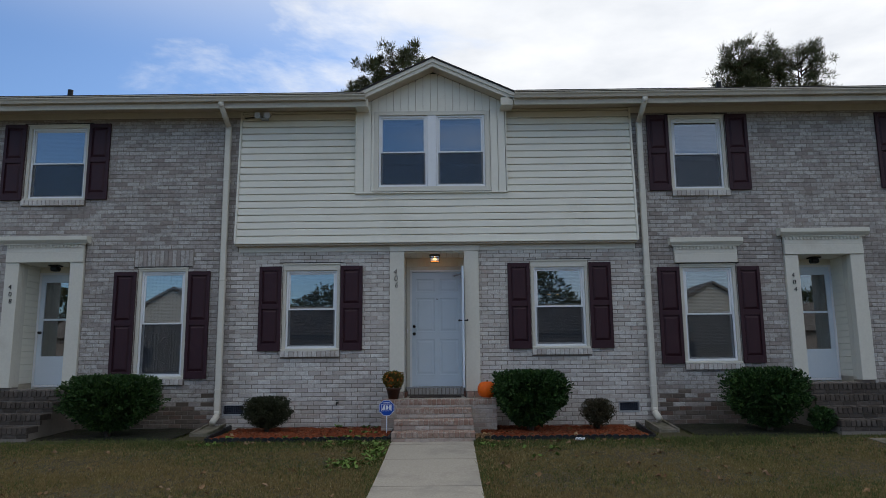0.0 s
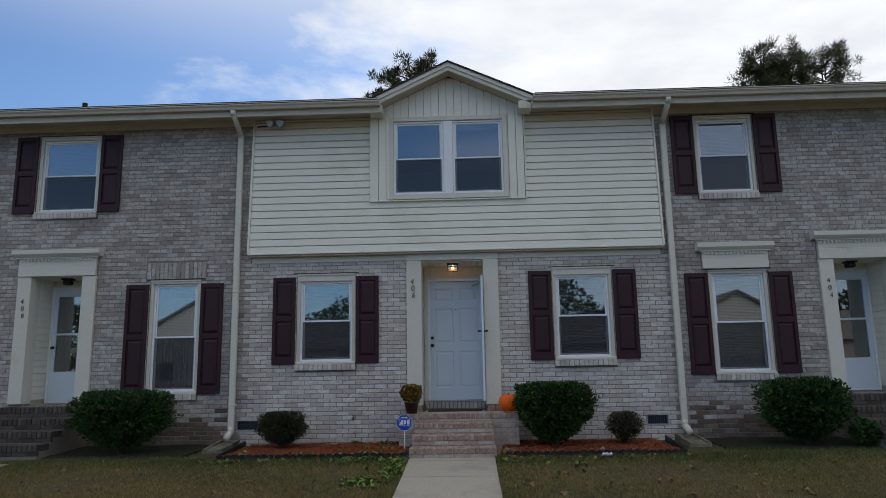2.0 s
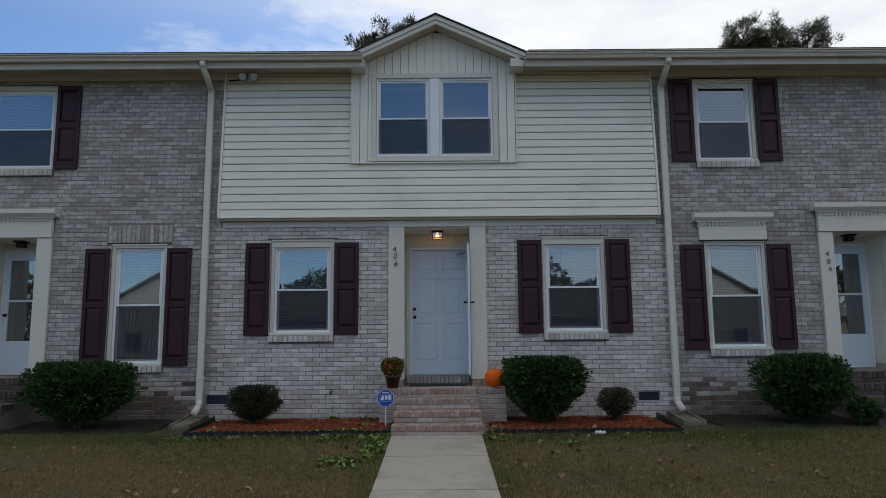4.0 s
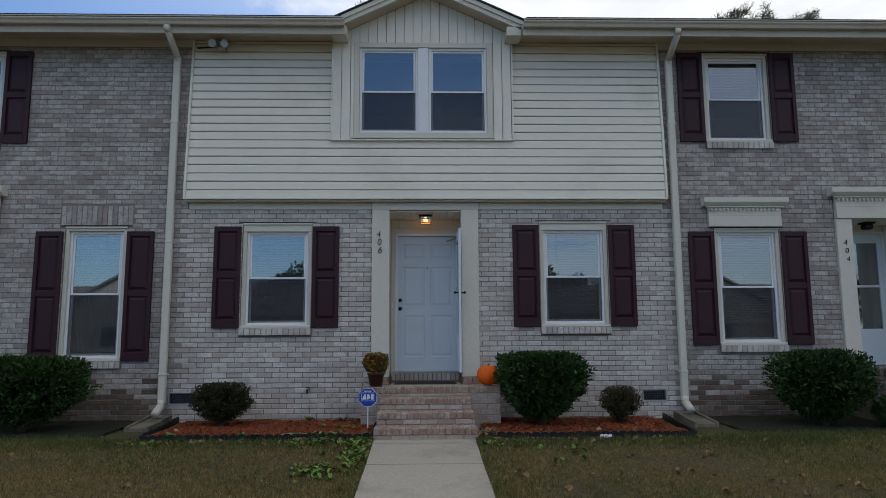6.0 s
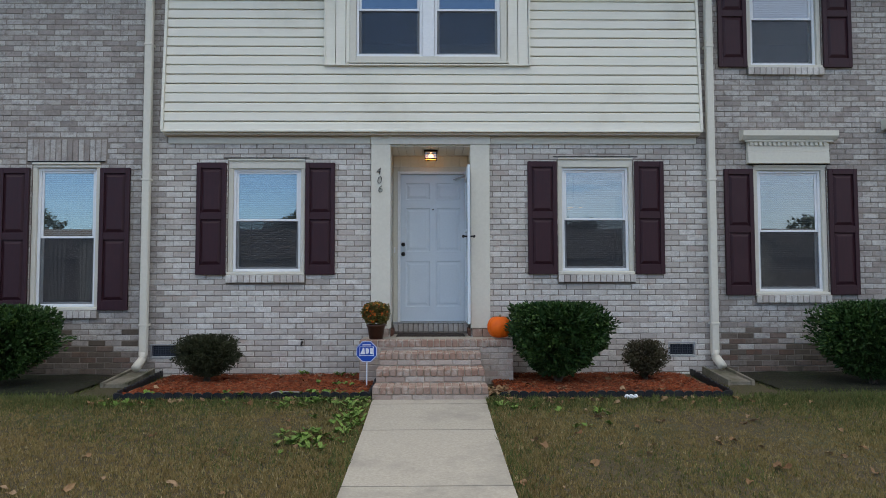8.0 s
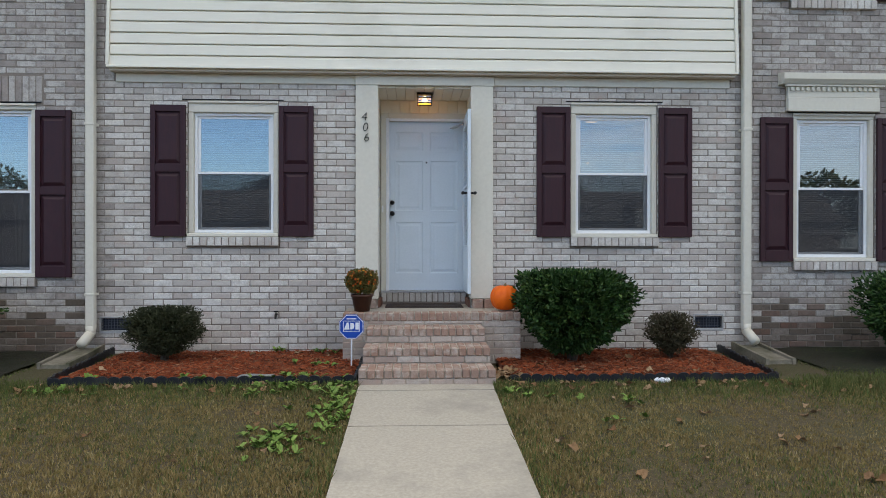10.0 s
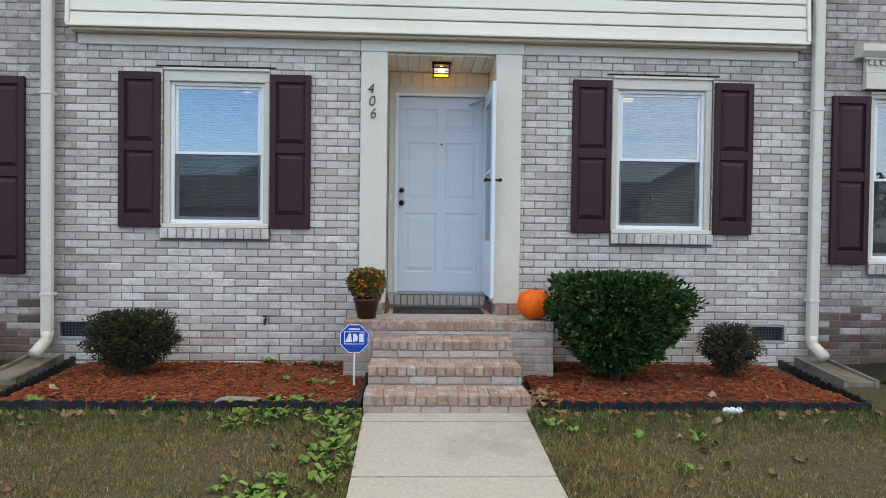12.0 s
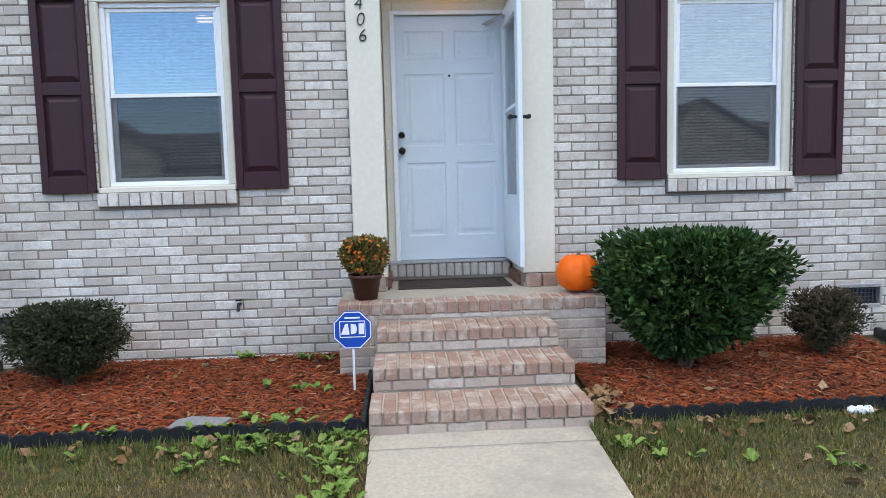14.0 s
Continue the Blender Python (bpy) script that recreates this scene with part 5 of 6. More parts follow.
pk = thing("pumpkin", (0.63, 11.72, 0.872), "round orange pumpkin on the brick landing", "pumpkin")
bm = bmesh.new()
rows_ = []
SEG = 72
for k in range(17):
    th = math.pi * k / 16
    r = 0.160 * math.sin(th) ** 0.8 if 0 < k < 16 else 0.004
    z = 0.872 + 0.146 - 0.146 * math.cos(th) - (0.02 * math.exp(-((th - math.pi) / 0.4) ** 2)) + 0.012 * math.exp(-(th / 0.4) ** 2)
    rows_.append([bm.verts.new((0.63 + r * (1 - 0.055 * abs(math.cos(9 * math.pi * i / SEG)) ** 5) * math.cos(2 * math.pi * i / SEG), 11.72 + r * (1 - 0.055 * abs(math.cos(9 * math.pi * i / SEG)) ** 5) * math.sin(2 * math.pi * i / SEG), z)) for i in range(SEG)])
for a_, b_ in zip(rows_, rows_[1:]):
    for i in range(SEG):
        bm.faces.new((a_[i], a_[(i + 1) % SEG], b_[(i + 1) % SEG], b_[i]))
bm.faces.new(rows_[-1])
part("rind", bm, PUMPKIN, pk, smooth=True)
bm = bmesh.new()
tube(bm, (0.63, 11.72, 1.13), (0.632, 11.715, 1.155), 0.022, 0.014, 8)
tube(bm, (0.632, 11.715, 1.155), (0.64, 11.71, 1.168), 0.014, 0.012, 8)
part("stem", bm, STEM, pk)

for ob in (pt, pk):
    ob.location.z -= 0.022  # down on the landing

# yard sign on its stake: coloured octagon with plain marks
YS = 11.12
sg = thing("yard_sign", (-0.99, YS, 0.33), "blue octagonal yard sign on a white stake in the mulch", "yard sign")
oct_ = lambda r, zc=0.70: [(-0.99 + r * math.cos(radians(22.5 + 45 * i)), zc + r * math.sin(radians(22.5 + 45 * i))) for i in range(8)]
bm = bmesh.new()
prism(bm, oct_(0.152), YS - 0.010, YS, "y")
part("panel", bm, SIGN_BLUE, sg)
bm = bmesh.new()
o1, o2 = oct_(0.147), oct_(0.139)
A = [bm.verts.new((x, YS - 0.0115, z)) for x, z in o1]
B = [bm.verts.new((x, YS - 0.0115, z)) for x, z in o2]
for i in range(8):
    bm.faces.new((A[i], A[(i + 1) % 8], B[(i + 1) % 8], B[i]))
part("rim_line", bm, SIGN_WHITE, sg)
part("box_line", rect_frame(-1.085, -0.895, YS - 0.0125, YS - 0.0105, 0.645, 0.768, 0.006, c=0.0005), SIGN_WHITE, sg)
bm = bmesh.new()
for prof in ([(-1.076, 0.668), (-1.012, 0.668), (-1.022, 0.748), (-1.042, 0.748)], [(-1.002, 0.668), (-0.966, 0.676), (-0.955, 0.708), (-0.966, 0.74), (-1.002, 0.748)],
             [(-0.944, 0.668), (-0.906, 0.668), (-0.906, 0.748), (-0.944, 0.748)]):
    prism(bm, prof, YS - 0.0135, YS - 0.0105, "y")
part("logo_mark", bm, SIGN_WHITE, sg)
part("text_bar", boxes((-1.045, -0.935, YS - 0.0125, YS - 0.0105, 0.785, 0.797), c=0.0005), SIGN_WHITE, sg)
for ob in sg.children:
    ob.data.transform(pose(0, 0, 0.42) @ Matrix.Scale(0.87, 4) @ pose(0, 0, -0.37))
bm = bmesh.new()
tube(bm, (-0.99, YS + 0.006, 0.30), (-0.99, YS + 0.006, 0.80), 0.008, 0.008, 8)
part("stake", bm, SIGN_WHITE, sg)

# stone slab lying on the mulch, tap on the wall, litter
bm = bmesh.new()
prism(bm, [(-1.98, 10.53), (-1.70, 10.50), (-1.66, 10.66), (-1.90, 10.71), (-1.97, 10.66)], 0.335, 0.362, "z")
solid("stone_slab", bm, STONE, "flat grey slate slab lying on the mulch", "stone")
tp = thing("hose_tap", (-1.93, WALL, 0.77), "small dark hose tap on the brick wall", "tap")
bm = bmesh.new()
tube(bm, (-1.93, WALL + 0.01, 0.78), (-1.93, WALL - 0.05, 0.78), 0.016, 0.014)
tube(bm, (-1.93, WALL - 0.045, 0.785), (-1.93, WALL - 0.075, 0.735), 0.014, 0.012)
part("spout", bm, BLACK_METAL, tp)
bm = bmesh.new()
tube(bm, (-1.93, WALL - 0.04, 0.81), (-1.93, WALL - 0.04, 0.822), 0.026, 0.026, 10)
part("hand_wheel", bm, BLACK_METAL, tp)
bm = bmesh.new()
for i in range(3):
    bmesh.ops.create_icosphere(bm, subdivisions=2, radius=0.028, matrix=pose(1.86 + 0.045 * i, 10.40, ground_z(10.4) + 0.03))
for v in bm.verts:
    v.co += Vector((noise.noise(v.co * 40), noise.noise(v.co * 37), noise.noise(v.co * 45))) * 0.012
solid("litter", bm, SIGN_WHITE, "crumpled white paper litter at the bed edge", "litter")

# floodlight under the eave
fl = thing("flood_light", (-3.32, 11.95, 5.9), "twin grey floodlights under the eave", "flood light")
part("mount", boxes((-3.38, -3.26, 11.96, 12.13, 5.85, 5.97)), GREY_METAL, fl)
for xx in (-3.40, -3.22):
    bm = bmesh.new()
    tube(bm, (xx, 11.97, 5.90), (xx, 11.83, 5.86), 0.045, 0.06, 14)
    part("lamp_head", bm, GREY_METAL, fl)
bm = bmesh.new()
tube(bm, (-3.7, 12.10, 5.90), (-3.37, 12.10, 5.92), 0.012, 0.012)
part("conduit", bm, BLACK_METAL, fl)

for x, y in ((-8.62, 15.0), (6.22, 15.0)):
    v = thing("vent_pipe", (x, y, 7.4), "dark roof vent pipe on the shingles", "vent pipe", "vent pipes")
    bm = bmesh.new()
    tube(bm, (x, y, 7.35), (x, y, 7.68), 0.06, 0.06, 12)
    part("pipe", bm, BLACK_METAL, v)
    bm = bmesh.new()
    tube(bm, (x, y, 7.38), (x, y, 7.52), 0.14, 0.075, 12)
    part("flashing", bm, BLACK_METAL, v)

# lamps in the two front rooms
for x, y, z in ((-2.58, 14.0, 3.36), (2.26, 15.0, 2.87), (2.18, 14.0, 3.34)):
    rl = thing("room_lamp", (x, y, 3.46), "lit warm ceiling lamp inside a front room", "ceiling lamp", "room lamps")
    bm = bmesh.new()
    tube(bm, (x, y, 3.46), (x, y, z + 0.045), 0.012, 0.012)
    part("rod", bm, BLACK_METAL, rl)
    if z > 3.2:
        bm = bmesh.new()
        lathe(bm, [(0.085, z + 0.045), (0.085, z + 0.02), (0.07, z + 0.002), (0.035, z - 0.008), (0.005, z - 0.01)], x, y, 20)
        part("shade", bm, ROOM_BULB, rl, "glowing frosted glass dome", True)
        continue
    for k in range(3):
        bm = bmesh.new()
        bmesh.ops.create_icosphere(bm, subdivisions=2, radius=0.024, matrix=pose(x + 0.12 * math.cos(k * 2.1), y + 0.12 * math.sin(k * 2.1), z))
        part("bulb", bm, ROOM_BULB, rl, "glowing warm bulb", True)
        bm = bmesh.new()
        tube(bm, (x, y, z + 0.06), (x + 0.12 * math.cos(k * 2.1), y + 0.12 * math.sin(k * 2.1), z + 0.04), 0.01, 0.01)
        part("arm", bm, BLACK_METAL, rl)


# ---- trees behind the houses ----
def pine(cx, cy, base, top, crown, width, seed, label):
    rng = np.random.default_rng(seed)
    t = thing("pine_tree", (cx, cy, base), label, "tree")
    bm = bmesh.new()
    pts = [Vector((cx + 0.25 * math.sin(k * 1.7 + seed), cy, base + (top - base) * k / 8)) for k in range(9)]
    for k, (p, q) in enumerate(zip(pts, pts[1:])):
        tube(bm, p, q, 0.32 * (1 - k / 8.6), 0.32 * (1 - (k + 1) / 8.6), 10)
    part("trunk", bm, BARK, t)
    bm = bmesh.new()
    centres = []
    for k in range(44):
        u = rng.uniform(0, 1)
        z = crown + (top - crown) * u
        a = rng.uniform(0, 6.28)
        reach = width / 2 * (0.35 + 0.65 * math.sin(math.pi * (0.25 + 0.55 * u))) * rng.uniform(0.3, 1.0)
        p = Vector((cx, cy, z - 0.5))
        q = Vector((cx + reach * math.cos(a), cy + reach * math.sin(a) * 0.8, z + rng.uniform(-0.1, 0.5)))
        tube(bm, p, p.lerp(q, 0.85), 0.04, 0.012, 5)
        for j in range(3):
            centres.append(p.lerp(q, rng.uniform(0.55, 1.05)) + Vector(rng.normal(0, 0.22, 3)))
    part("limb_work", bm, BARK, t)
    vs, fs = [], []
    for c in centres:
        r = rng.uniform(0.24, 0.44)
        for _ in range(85):
            v = Vector(rng.normal(0, 1, 3)).normalized()
            p = c + v * r * rng.uniform(0.2, 1) + Vector((0, 0, 0.12 * r))
            d = (v + Vector((0, 0, 0.5)) + Vector(rng.normal(0, 0.4, 3))).normalized() * rng.uniform(0.18, 0.34)
            s = d.orthogonal().normalized() * 0.032
            k = len(vs)
            vs += [tuple(p - s), tuple(p + s), tuple(p + d)]
            fs.append((k, k + 1, k + 2))
    raw("crown", vs, fs, NEEDLES, t)


pine(-3.1, 40, 0.3, 20.2, 16.8, 5.2, 3, "tall pine with a brown-green crown behind the roof")
pine(-6.0, 41, 0.3, 18.1, 14.0, 3.2, 5, "slender pine just rising behind the roof")
pine(17.9, 40, 0.3, 19.9, 16.6, 4.6, 7, "tall dark pine with a broad crown behind the roof")
pine(19.9, 40.8, 0.3, 20.3, 16.6, 4.6, 9, "tall dark pine between two others behind the roof")
pine(21.9, 40.5, 0.3, 20.0, 16.4, 4.4, 11, "tall dark pine with a gappy crown behind the roof")

# ---- across the lawn, mirrored in the windows ----
FAR_SIDING = surface("far_siding", (0.46, 0.44, 0.40), (0.54, 0.52, 0.48), 0.7, 6, 0.3, 0.1, 0.01)
fh = thing("apartment_building", (0, -34, -0.2), "far pale terrace with gables and a brown roof across the lawn", "building")
bm = bmesh.new()
plain(bm, -34, 34, -42, -34, -0.4, 3.6)
part("wall", bm, FAR_BRICK, fh)
bm = bmesh.new()
prism(bm, [(-42.5, 3.6), (-33.5, 3.6), (-38, 6.3)], -34.5, 34.5)
part("roof", bm, FAR_ROOF, fh)
for gx_ in (-23, 22):
    bm = bmesh.new()
    prism(bm, [(gx_ - 5, -0.4), (gx_ + 5, -0.4), (gx_ + 5, 4.7), (gx_, 7.5), (gx_ - 5, 4.7)], -38, -33.2, "y")
    g_ = part("gable", bm, FAR_SIDING, fh, "pale gable front")
    for sg_ in (-1, 1):
        bm = bmesh.new()
        prism(bm, [(gx_, 7.53), (gx_ + sg_ * 5.4, 4.5), (gx_ + sg_ * 5.4, 4.7), (gx_, 7.75)], -38, -32.9, "y")
        part("gable_roof", bm, FAR_ROOF, g_)
    for wx_ in (-2.2, 2.2):
        part("gable_window", boxes((gx_ + wx_ - 0.6, gx_ + wx_ + 0.6, -33.2, -33.15, 1.2, 2.7)), DARK_MESH, g_)
for k in range(6):
    xx = -15.0 + 6 * k
    w_ = part("window", boxes((xx - 0.6, xx + 0.6, -34.0, -33.93, 1.0, 2.5)), WHITE, fh)
    part("window_pane", boxes((xx - 0.5, xx + 0.5, -33.93, -33.91, 1.1, 2.4)), DARK_MESH, w_)
rngf = np.random.default_rng(77)
for k, (cx, cy, top, wd) in enumerate(((-12, -44, 8.6, 8), (-4, -48, 7.6, 7), (8.5, -44, 10.6, 6.5), (14, -48, 8.0, 7), (-38, -42, 8.5, 9), (38, -43, 8.5, 9))):
    t = thing("far_tree", (cx, cy, -0.2), "autumn tree beyond the far terrace", "tree", "far trees")
    bm = bmesh.new()
    tube(bm, (cx, cy, -0.4), (cx, cy, top * 0.75), 0.35, 0.1, 8)
    for j in range(8):
        a = j * 0.8
        tube(bm, (cx, cy, top * 0.35 + j * 0.3), (cx + wd * 0.35 * math.cos(a), cy + wd * 0.35 * math.sin(a), top * 0.6 + j * 0.35), 0.1, 0.03, 5)
    part("trunk", bm, BARK, t)
    off = k * 9.1

    def place(r, cx=cx, cy=cy, top=top, wd=wd, off=off):
        v = r.normal(0, 1, 3)
        v /= np.linalg.norm(v)
        kk = (1 - abs(r.normal(0, 0.2))) * (1 + 0.35 * noise.noise((v[0] * 2 + off, v[1] * 2, v[2] * 2)))
        return (cx + v[0] * kk * wd / 2, cy + v[1] * kk * wd / 2, top * 0.62 + v[2] * kk * top * 0.38), tuple(v)

    raw("crown", *leaves(rngf, place, 2500, 0.55), FAR_LEAF, t)


# ---- grass, weeds, fallen leaves ----
def grass_patch(name, label, n, xr, yr, h0, h1, material, seed, keep, lean=0.9):
    rng = np.random.default_rng(seed)
    x, y = rng.uniform(*xr, n), rng.uniform(*yr, n)
    ok = keep(x, y, rng)
    cell = np.sin(np.floor(x / 0.045) * 12.9898 + np.floor(y / 0.06) * 78.233 + seed) * 43758.5453
    cell -= np.floor(cell)
    ok &= rng.uniform(0, 1, n) < 0.25 + 0.9 * cell
    x, y, cell = x[ok], y[ok], cell[ok]
    k = len(x)
    zs = np.interp(y, [p[0] for p in PROFILE], [p[1] for p in PROFILE])
    h, a, w = rng.uniform(h0, h1, k) * (0.6 + 0.8 * cell), rng.uniform(0, 6.283, k), rng.uniform(0.003, 0.0075, k)
    l = h * rng.uniform(0.2, 1.0, k) * lean
    b = rng.uniform(0, 6.283, k)
    P = np.empty((k, 3, 3))
    P[:, 0] = np.c_[x - w * np.cos(b), y - w * np.sin(b), zs - 0.01]
    P[:, 1] = np.c_[x + w * np.cos(b), y + w * np.sin(b), zs - 0.01]
    P[:, 2] = np.c_[x + l * np.cos(a), y + l * np.sin(a), zs + h]
    me = bpy.data.meshes.new(name)
    me.vertices.add(3 * k)
    me.vertices.foreach_set("co", P.ravel())
    me.loops.add(3 * k)
    me.loops.foreach_set("vertex_index", np.arange(3 * k, dtype=np.int32))
    me.polygons.add(k)
    me.polygons.foreach_set("loop_start", np.arange(0, 3 * k, 3, dtype=np.int32))
    me.update()
    me.materials.append(material)
    return tagged(new(name, me), label, "grass", kind="stuff")


def off_paths(x, y):
    ok = ~((x > -0.87) & (x < 0.355) & (y < 10.45))
    ok &= ~((np.abs(x + 7.16) < 0.62) & (y < 10.4)) & ~((np.abs(x - 6.66) < 0.62) & (y < 10.4))
    ok &= ~((x > -3.66) & (x < 3.1) & (y > 10.44))
    ok &= ~((np.abs(x + 7.16) < 0.75) & (y > 10.7)) & ~((np.abs(x - 6.63) < 0.75) & (y > 10.7))
    ok &= ~((np.abs(x + 3.97) < 0.2) & (y > 10.7)) & ~((np.abs(x - 3.47) < 0.2) & (y > 10.7))
    return ok


grass_patch("grass", "short dormant brown lawn grass", 560000, (-8.5, 8.5), (7.0, 10.5), 0.010, 0.027, GRASS, 31, lambda x, y, r: off_paths(x, y))
grass_patch("grass", "sparse shaded grass by the wall", 30000, (-9, 9), (10.4, 12.0), 0.012, 0.035, EDGE_GRASS, 32, lambda x, y, r: off_paths(x, y))
grass_patch("grass", "dark green grass below the neighbouring walls", 90000, (-9, 9), (9.9, 11.0), 0.015, 0.045, EDGE_GRASS, 37,
            lambda x, y, r: off_paths(x, y) & ((x < -3.8) | (x > 3.3)) & (r.uniform(0, 1, len(x)) < 1.0 - np.abs(y - 10.4) / 0.6))
grass_patch("grass", "short dormant brown lawn grass nearer the street", 150000, (-8, 8), (2.0, 7.0), 0.015, 0.04, GRASS, 33, lambda x, y, r: off_paths(x, y))
grass_patch("grass", "longer green grass along the bed edging", 46000, (-4.6, 4.6), (9.75, 10.46), 0.02, 0.065, EDGE_GRASS, 34,
            lambda x, y, r: off_paths(x, y) & (r.uniform(0, 1, len(x)) < ((y - 9.75) / 0.7) ** 1.5))
grass_patch("grass", "green grass fringe along the concrete walk", 24000, (-1.15, 0.62), (6, 10.4), 0.02, 0.06, EDGE_GRASS, 35,
            lambda x, y, r: off_paths(x, y) & ((x < -0.86) | (x > 0.345)) & (r.uniform(0, 1, len(x)) < np.exp(-np.minimum(np.abs(x + 0.86), np.abs(x - 0.345)) * 9)))
grass_patch("grass", "patches of green blades in the brown lawn", 150000, (-8, 8), (7.0, 10.5), 0.015, 0.04, EDGE_GRASS, 36,
            lambda x, y, r: off_paths(x, y) & (np.sin(x * 1.9 + 1.3 * np.sin(y * 2.1)) + np.sin(y * 3.1 + x * 0.7) + r.normal(0, 0.8, len(x)) + 0.9 * (y - 9.2) * (y > 9.2) + 0.22 * np.clip(x - 1, 0, 4) > 1.1))

rngw = np.random.default_rng(44)
WEEDS = [(-1.05, 10.36, 0.16, 14), (-1.4, 10.37, 0.2, 14), (-1.65, 10.35, 0.18, 9), (-0.98, 9.85, 0.12, 9), (-0.97, 9.45, 0.12, 9), (0.5, 10.15, 0.12, 5), (-3.2, 10.3, 0.4, 8), (-1.25, 9.15, 0.40, 34), (-1.05, 9.6, 0.25, 16), (-1.45, 9.0, 0.25, 12), (-1.0, 10.1, 0.16, 10), (-1.2, 10.33, 0.3, 16), (-1.75, 10.38, 0.3, 10), (-2.4, 10.4, 0.2, 5), (0.65, 9.9, 0.25, 6), (1.2, 9.7, 0.5, 7), (-1.9, 12.02, 0.07, 4), (-1.35, 11.9, 0.2, 4), (-1.3, 11.2, 0.25, 5)]
for wx, wy, spread, n in WEEDS:
    t = thing("weed", (wx, wy, ground_z(wy)), "clump of broad-leaved green weeds in the lawn", "weed", "lawn weeds")
    vs, fs = [], []
    for k in range(n):
        px, py = wx + rngw.normal(0, spread * 0.5), wy + rngw.normal(0, spread * 0.5)
        if -0.9 < px < 0.38 and py < 10.45:
            continue
        zg = (ground_z(py) if py < 10.46 else 0.345 + 0.02 * (py - 10.47) / 1.66)
        for j in range(rngw.integers(4, 8)):
            a, l = rngw.uniform(0, 6.28), rngw.uniform(0.03, 0.075)
            c, s, w_ = math.cos(a), math.sin(a), l * 0.28
            k0 = len(vs)
            h = l * rngw.uniform(0.3, 0.9)
            for u, v, q in ((0, 0, 0), (0.35, 1, 0.55), (0.75, 0.9, 0.9), (1.05, 0, 0.8), (0.75, -0.9, 0.9), (0.35, -1, 0.55), (0.55, 0, 0.6)):
                vs.append((px + u * l * c - v * w_ * s, py + u * l * s + v * w_ * c, zg + 0.005 + q * h))
            fs += [(k0, k0 + 6, k0 + 1), (k0 + 1, k0 + 6, k0 + 2), (k0 + 2, k0 + 6, k0 + 3), (k0 + 3, k0 + 6, k0 + 4), (k0 + 4, k0 + 6, k0 + 5), (k0 + 5, k0 + 6, k0)]
    raw("leaves", vs, fs, WEED, t)

leaf_me = []
for k in range(6):
    r = np.random.default_rng(90 + k)
    bm = bmesh.new()
    n = 9
    ring = [bm.verts.new(((0.035 + 0.012 * math.cos(3 * a)) * math.cos(a) * (1.3 if k % 2 else 1), (0.03 + 0.01 * math.sin(5 * a)) * math.sin(a), 0.012 * math.sin(2 * a + k) + r.uniform(0, 0.012))) for a in [2 * math.pi * i / n for i in range(n)]]
    c = bm.verts.new((0, 0, 0.002))
    for i in range(n):
        bm.faces.new((c, ring[i], ring[(i + 1) % n]))
    me = bpy.data.meshes.new("fallen_leaf")
    bm.to_mesh(me)
    bm.free()
    me.materials.append(DEAD_LEAF)
    leaf_me.append(me)
rngl = np.random.default_rng(55)
spots = [(rngl.uniform(-3.9, -0.9), rngl.uniform(10.2, 10.44)) for _ in range(34)] + [(rngl.uniform(0.5, 3.3), rngl.uniform(10.2, 10.44)) for _ in range(40)]
spots += [(rngl.normal(0.48, 0.06), rngl.uniform(10.35, 10.9)) for _ in range(40)] + [(rngl.uniform(-6, 6), rngl.uniform(7.4, 10.2)) for _ in range(90)] + [(rngl.uniform(-3.4, 2.9), rngl.uniform(10.6, 12)) for _ in range(26)]
for x, y in spots:
    if -0.9 < x < 0.37 and y < 11.5 or -1.2 < x < 0.84 and y > 11.4:
        continue
    o = new("fallen_leaf", leaf_me[rngl.integers(0, 6)])
    inbed = y > 10.47 and -3.6 < x < 3.0
    o.location = (x, y, (0.358 + 0.02 * (y - 10.47) / 1.66 if inbed else ground_z(y) + 0.022))
    o.rotation_euler = (rngl.normal(0, 0.3), rngl.normal(0, 0.3), rngl.uniform(0, 6.28))
    o.scale = [rngl.uniform(0.6, 1.15)] * 3
    tagged(o, "curled dry brown fallen leaf on the ground", "leaf", "fallen leaves")

# ---- wall bricks ----
BW, BH = 0.2165, 0.0725


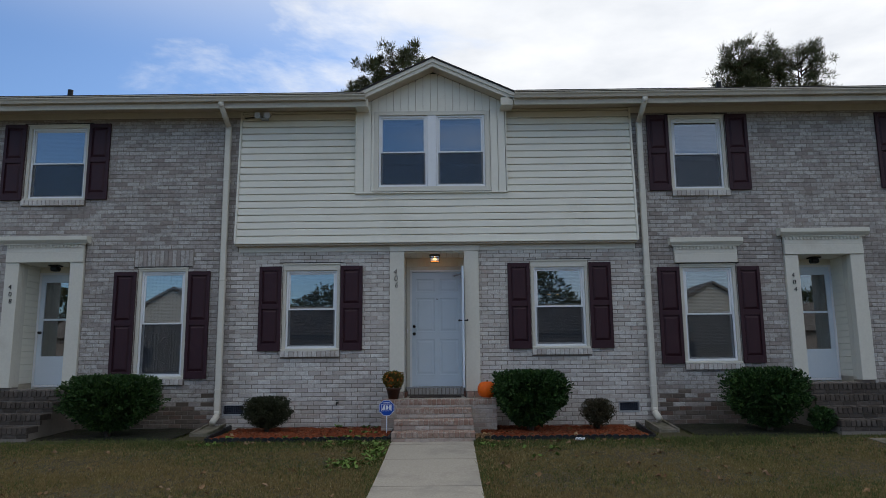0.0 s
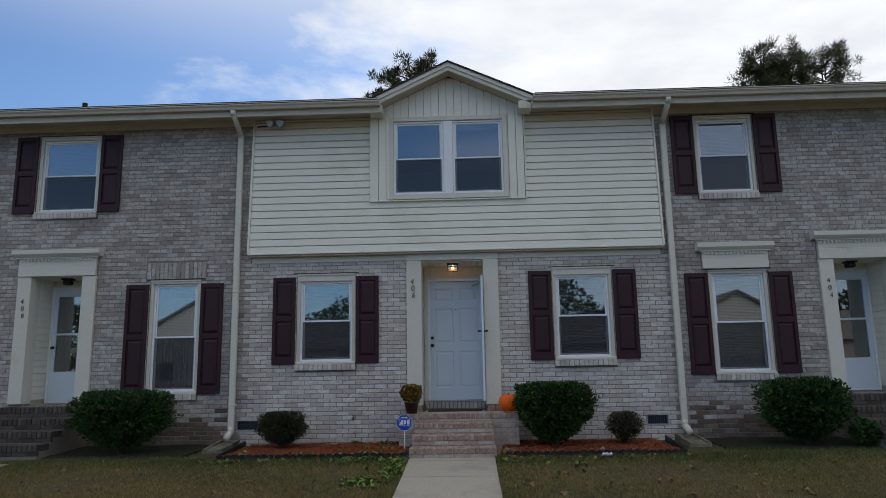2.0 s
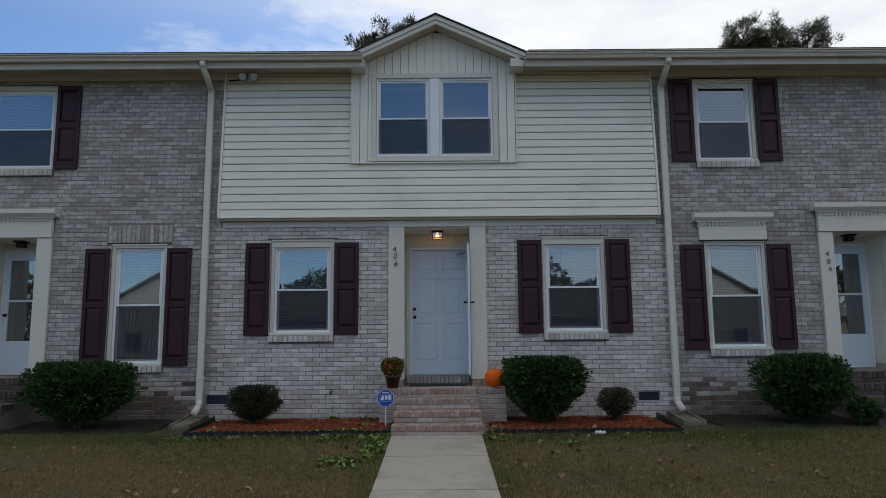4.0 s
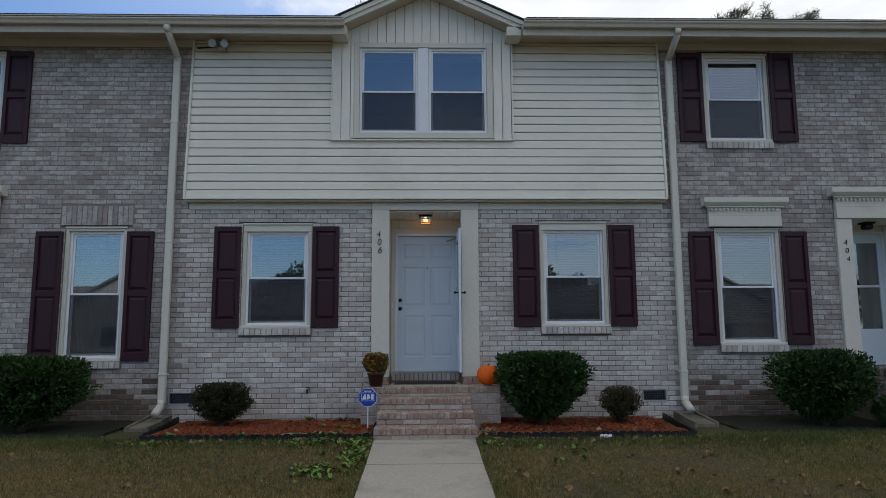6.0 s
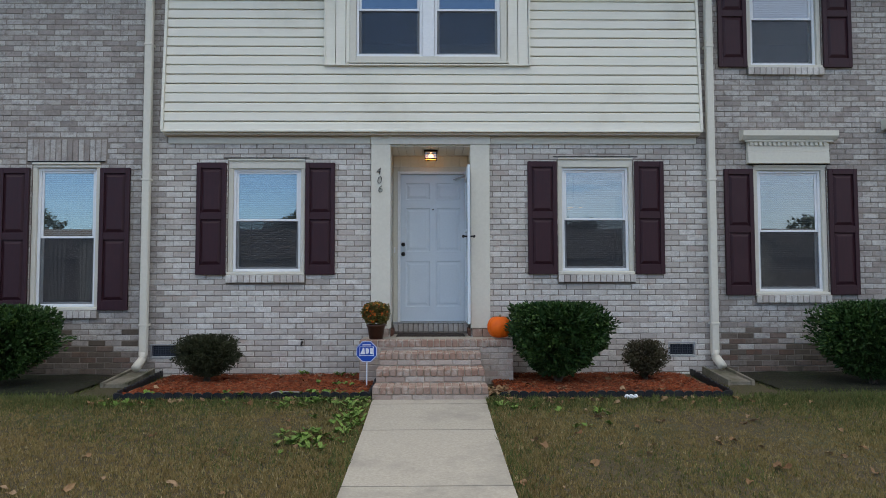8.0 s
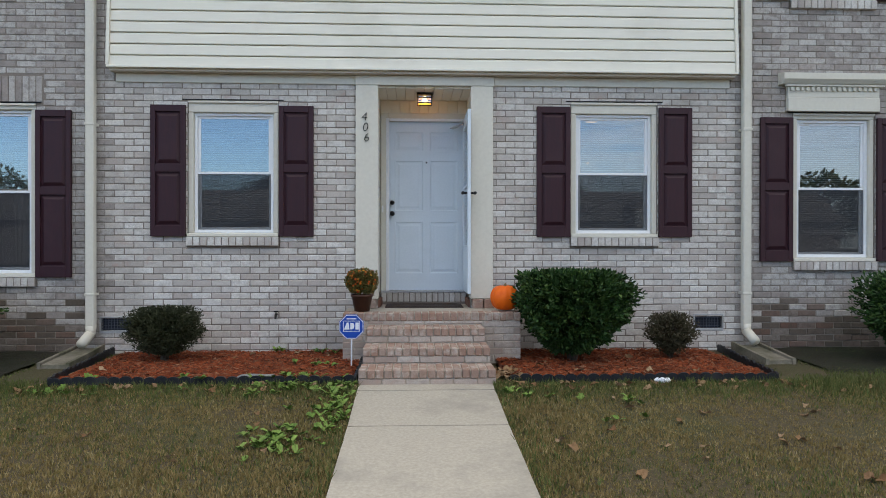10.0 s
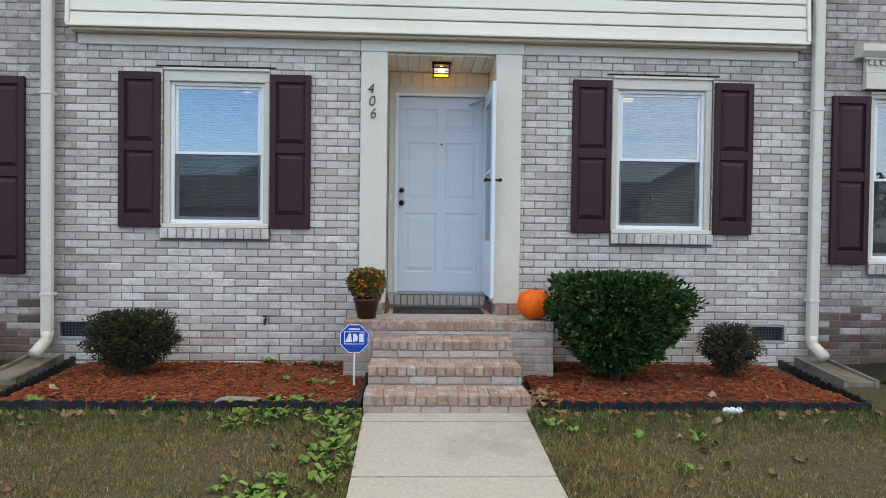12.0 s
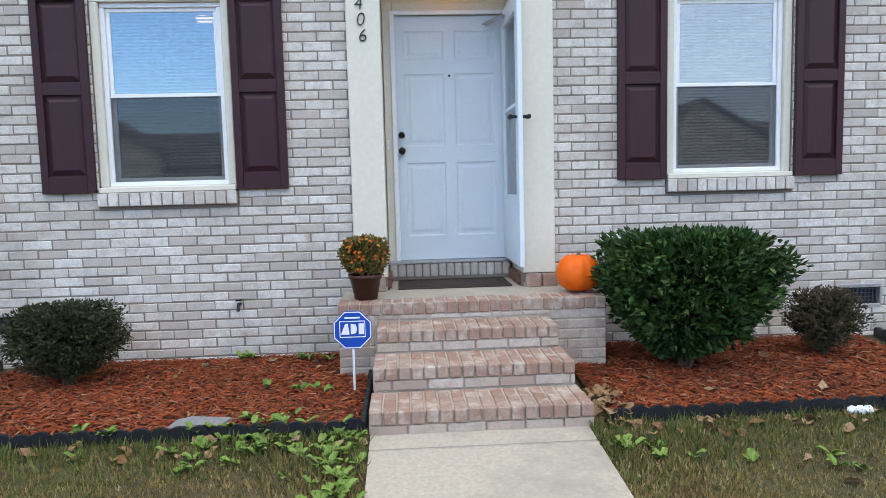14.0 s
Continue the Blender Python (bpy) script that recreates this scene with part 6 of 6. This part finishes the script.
def brick_mesh(vs, fs, x0, x1, z0, z1, y, rnd):
    """A brick face with chamfered edges, proud of the mortar."""
    d = rnd.uniform(-0.003, 0.003)
    g, c = 0.0040, 0.005
    j = [rnd.uniform(-0.0028, 0.0028) for _ in range(4)]
    x0, x1, z0, z1 = x0 + g + j[0], x1 - g + j[1], z0 + g + j[2], z1 - g + j[3]
    k = len(vs)
    for yy, i in ((y + 0.02, 0), (y + c + d, 0), (y + d, c)):
        vs += [(x0 + i, yy, z0 + i), (x1 - i, yy, z0 + i), (x1 - i, yy, z1 - i), (x0 + i, yy, z1 - i)]
    for a in (0, 4):
        for i in range(4):
            i2 = (i + 1) % 4
            fs.append((k + a + i, k + a + i2, k + a + 4 + i2, k + a + 4 + i))
    fs.append((k + 8, k + 9, k + 10, k + 11))


rb = random.Random(9)
shared = []
for k in range(8):
    vs, fs = [], []
    brick_mesh(vs, fs, 0, BW, 0, BH, 0, rb)
    me = bpy.data.meshes.new("brick")
    me.from_pydata(vs, [], fs)
    me.materials.append(WHITEWASH)
    shared.append(me)
vs, fs, bvs, bfs, ovs, ofs = [], [], [], [], [], []
single = 0
row = 0
z = 0.30
while z < 5.92:
    zt_ = min(z + BH, 5.92)
    x = X0 + (BW / 2 if row % 2 else 0)
    cuts = sorted([(h[0], h[1]) for h in brick_holes if h[2] < (z + zt_) / 2 < h[3]])
    while x < X1:
        spans = [(x, min(x + BW, X1))]
        for ha, hb in cuts:
            spans = [s for a_, b_ in spans for s in ((a_, min(b_, ha)), (max(a_, hb), b_)) if s[1] - s[0] > 0.025]
        for a_, b_ in spans:
            whole = b_ - a_ > BW - 1e-6 and zt_ - z > BH - 1e-6
            if whole and single < 300 and (-2.4 < a_ < -1.1 or 0.55 < a_ < 1.5) and 0.4 < z < 1.9:
                o = new("brick", shared[rb.randrange(8)])
                o.parent = wall
                o.location = (a_, WALL, z)
                single += 1
            else:
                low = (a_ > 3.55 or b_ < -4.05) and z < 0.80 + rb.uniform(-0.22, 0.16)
                old = b_ < -3.72 or a_ > 3.32
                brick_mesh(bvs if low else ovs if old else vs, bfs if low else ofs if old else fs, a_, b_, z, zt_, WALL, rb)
        x += BW
    z += BH
    row += 1
tagged(raw("base_brickwork", bvs, bfs, WEATHERED_SHADED, wall), "brown weathered bricks at the foot of the neighbouring walls, darkened for shade", kind="stuff")
tagged(raw("brickwork", vs, fs, WHITEWASH, wall), "whitewashed bricks of the remaining wall", kind="stuff")
tagged(raw("neighbour_brickwork", ovs, ofs, GREY_WASH, wall), "greyer whitewashed bricks of the neighbouring houses", kind="stuff")
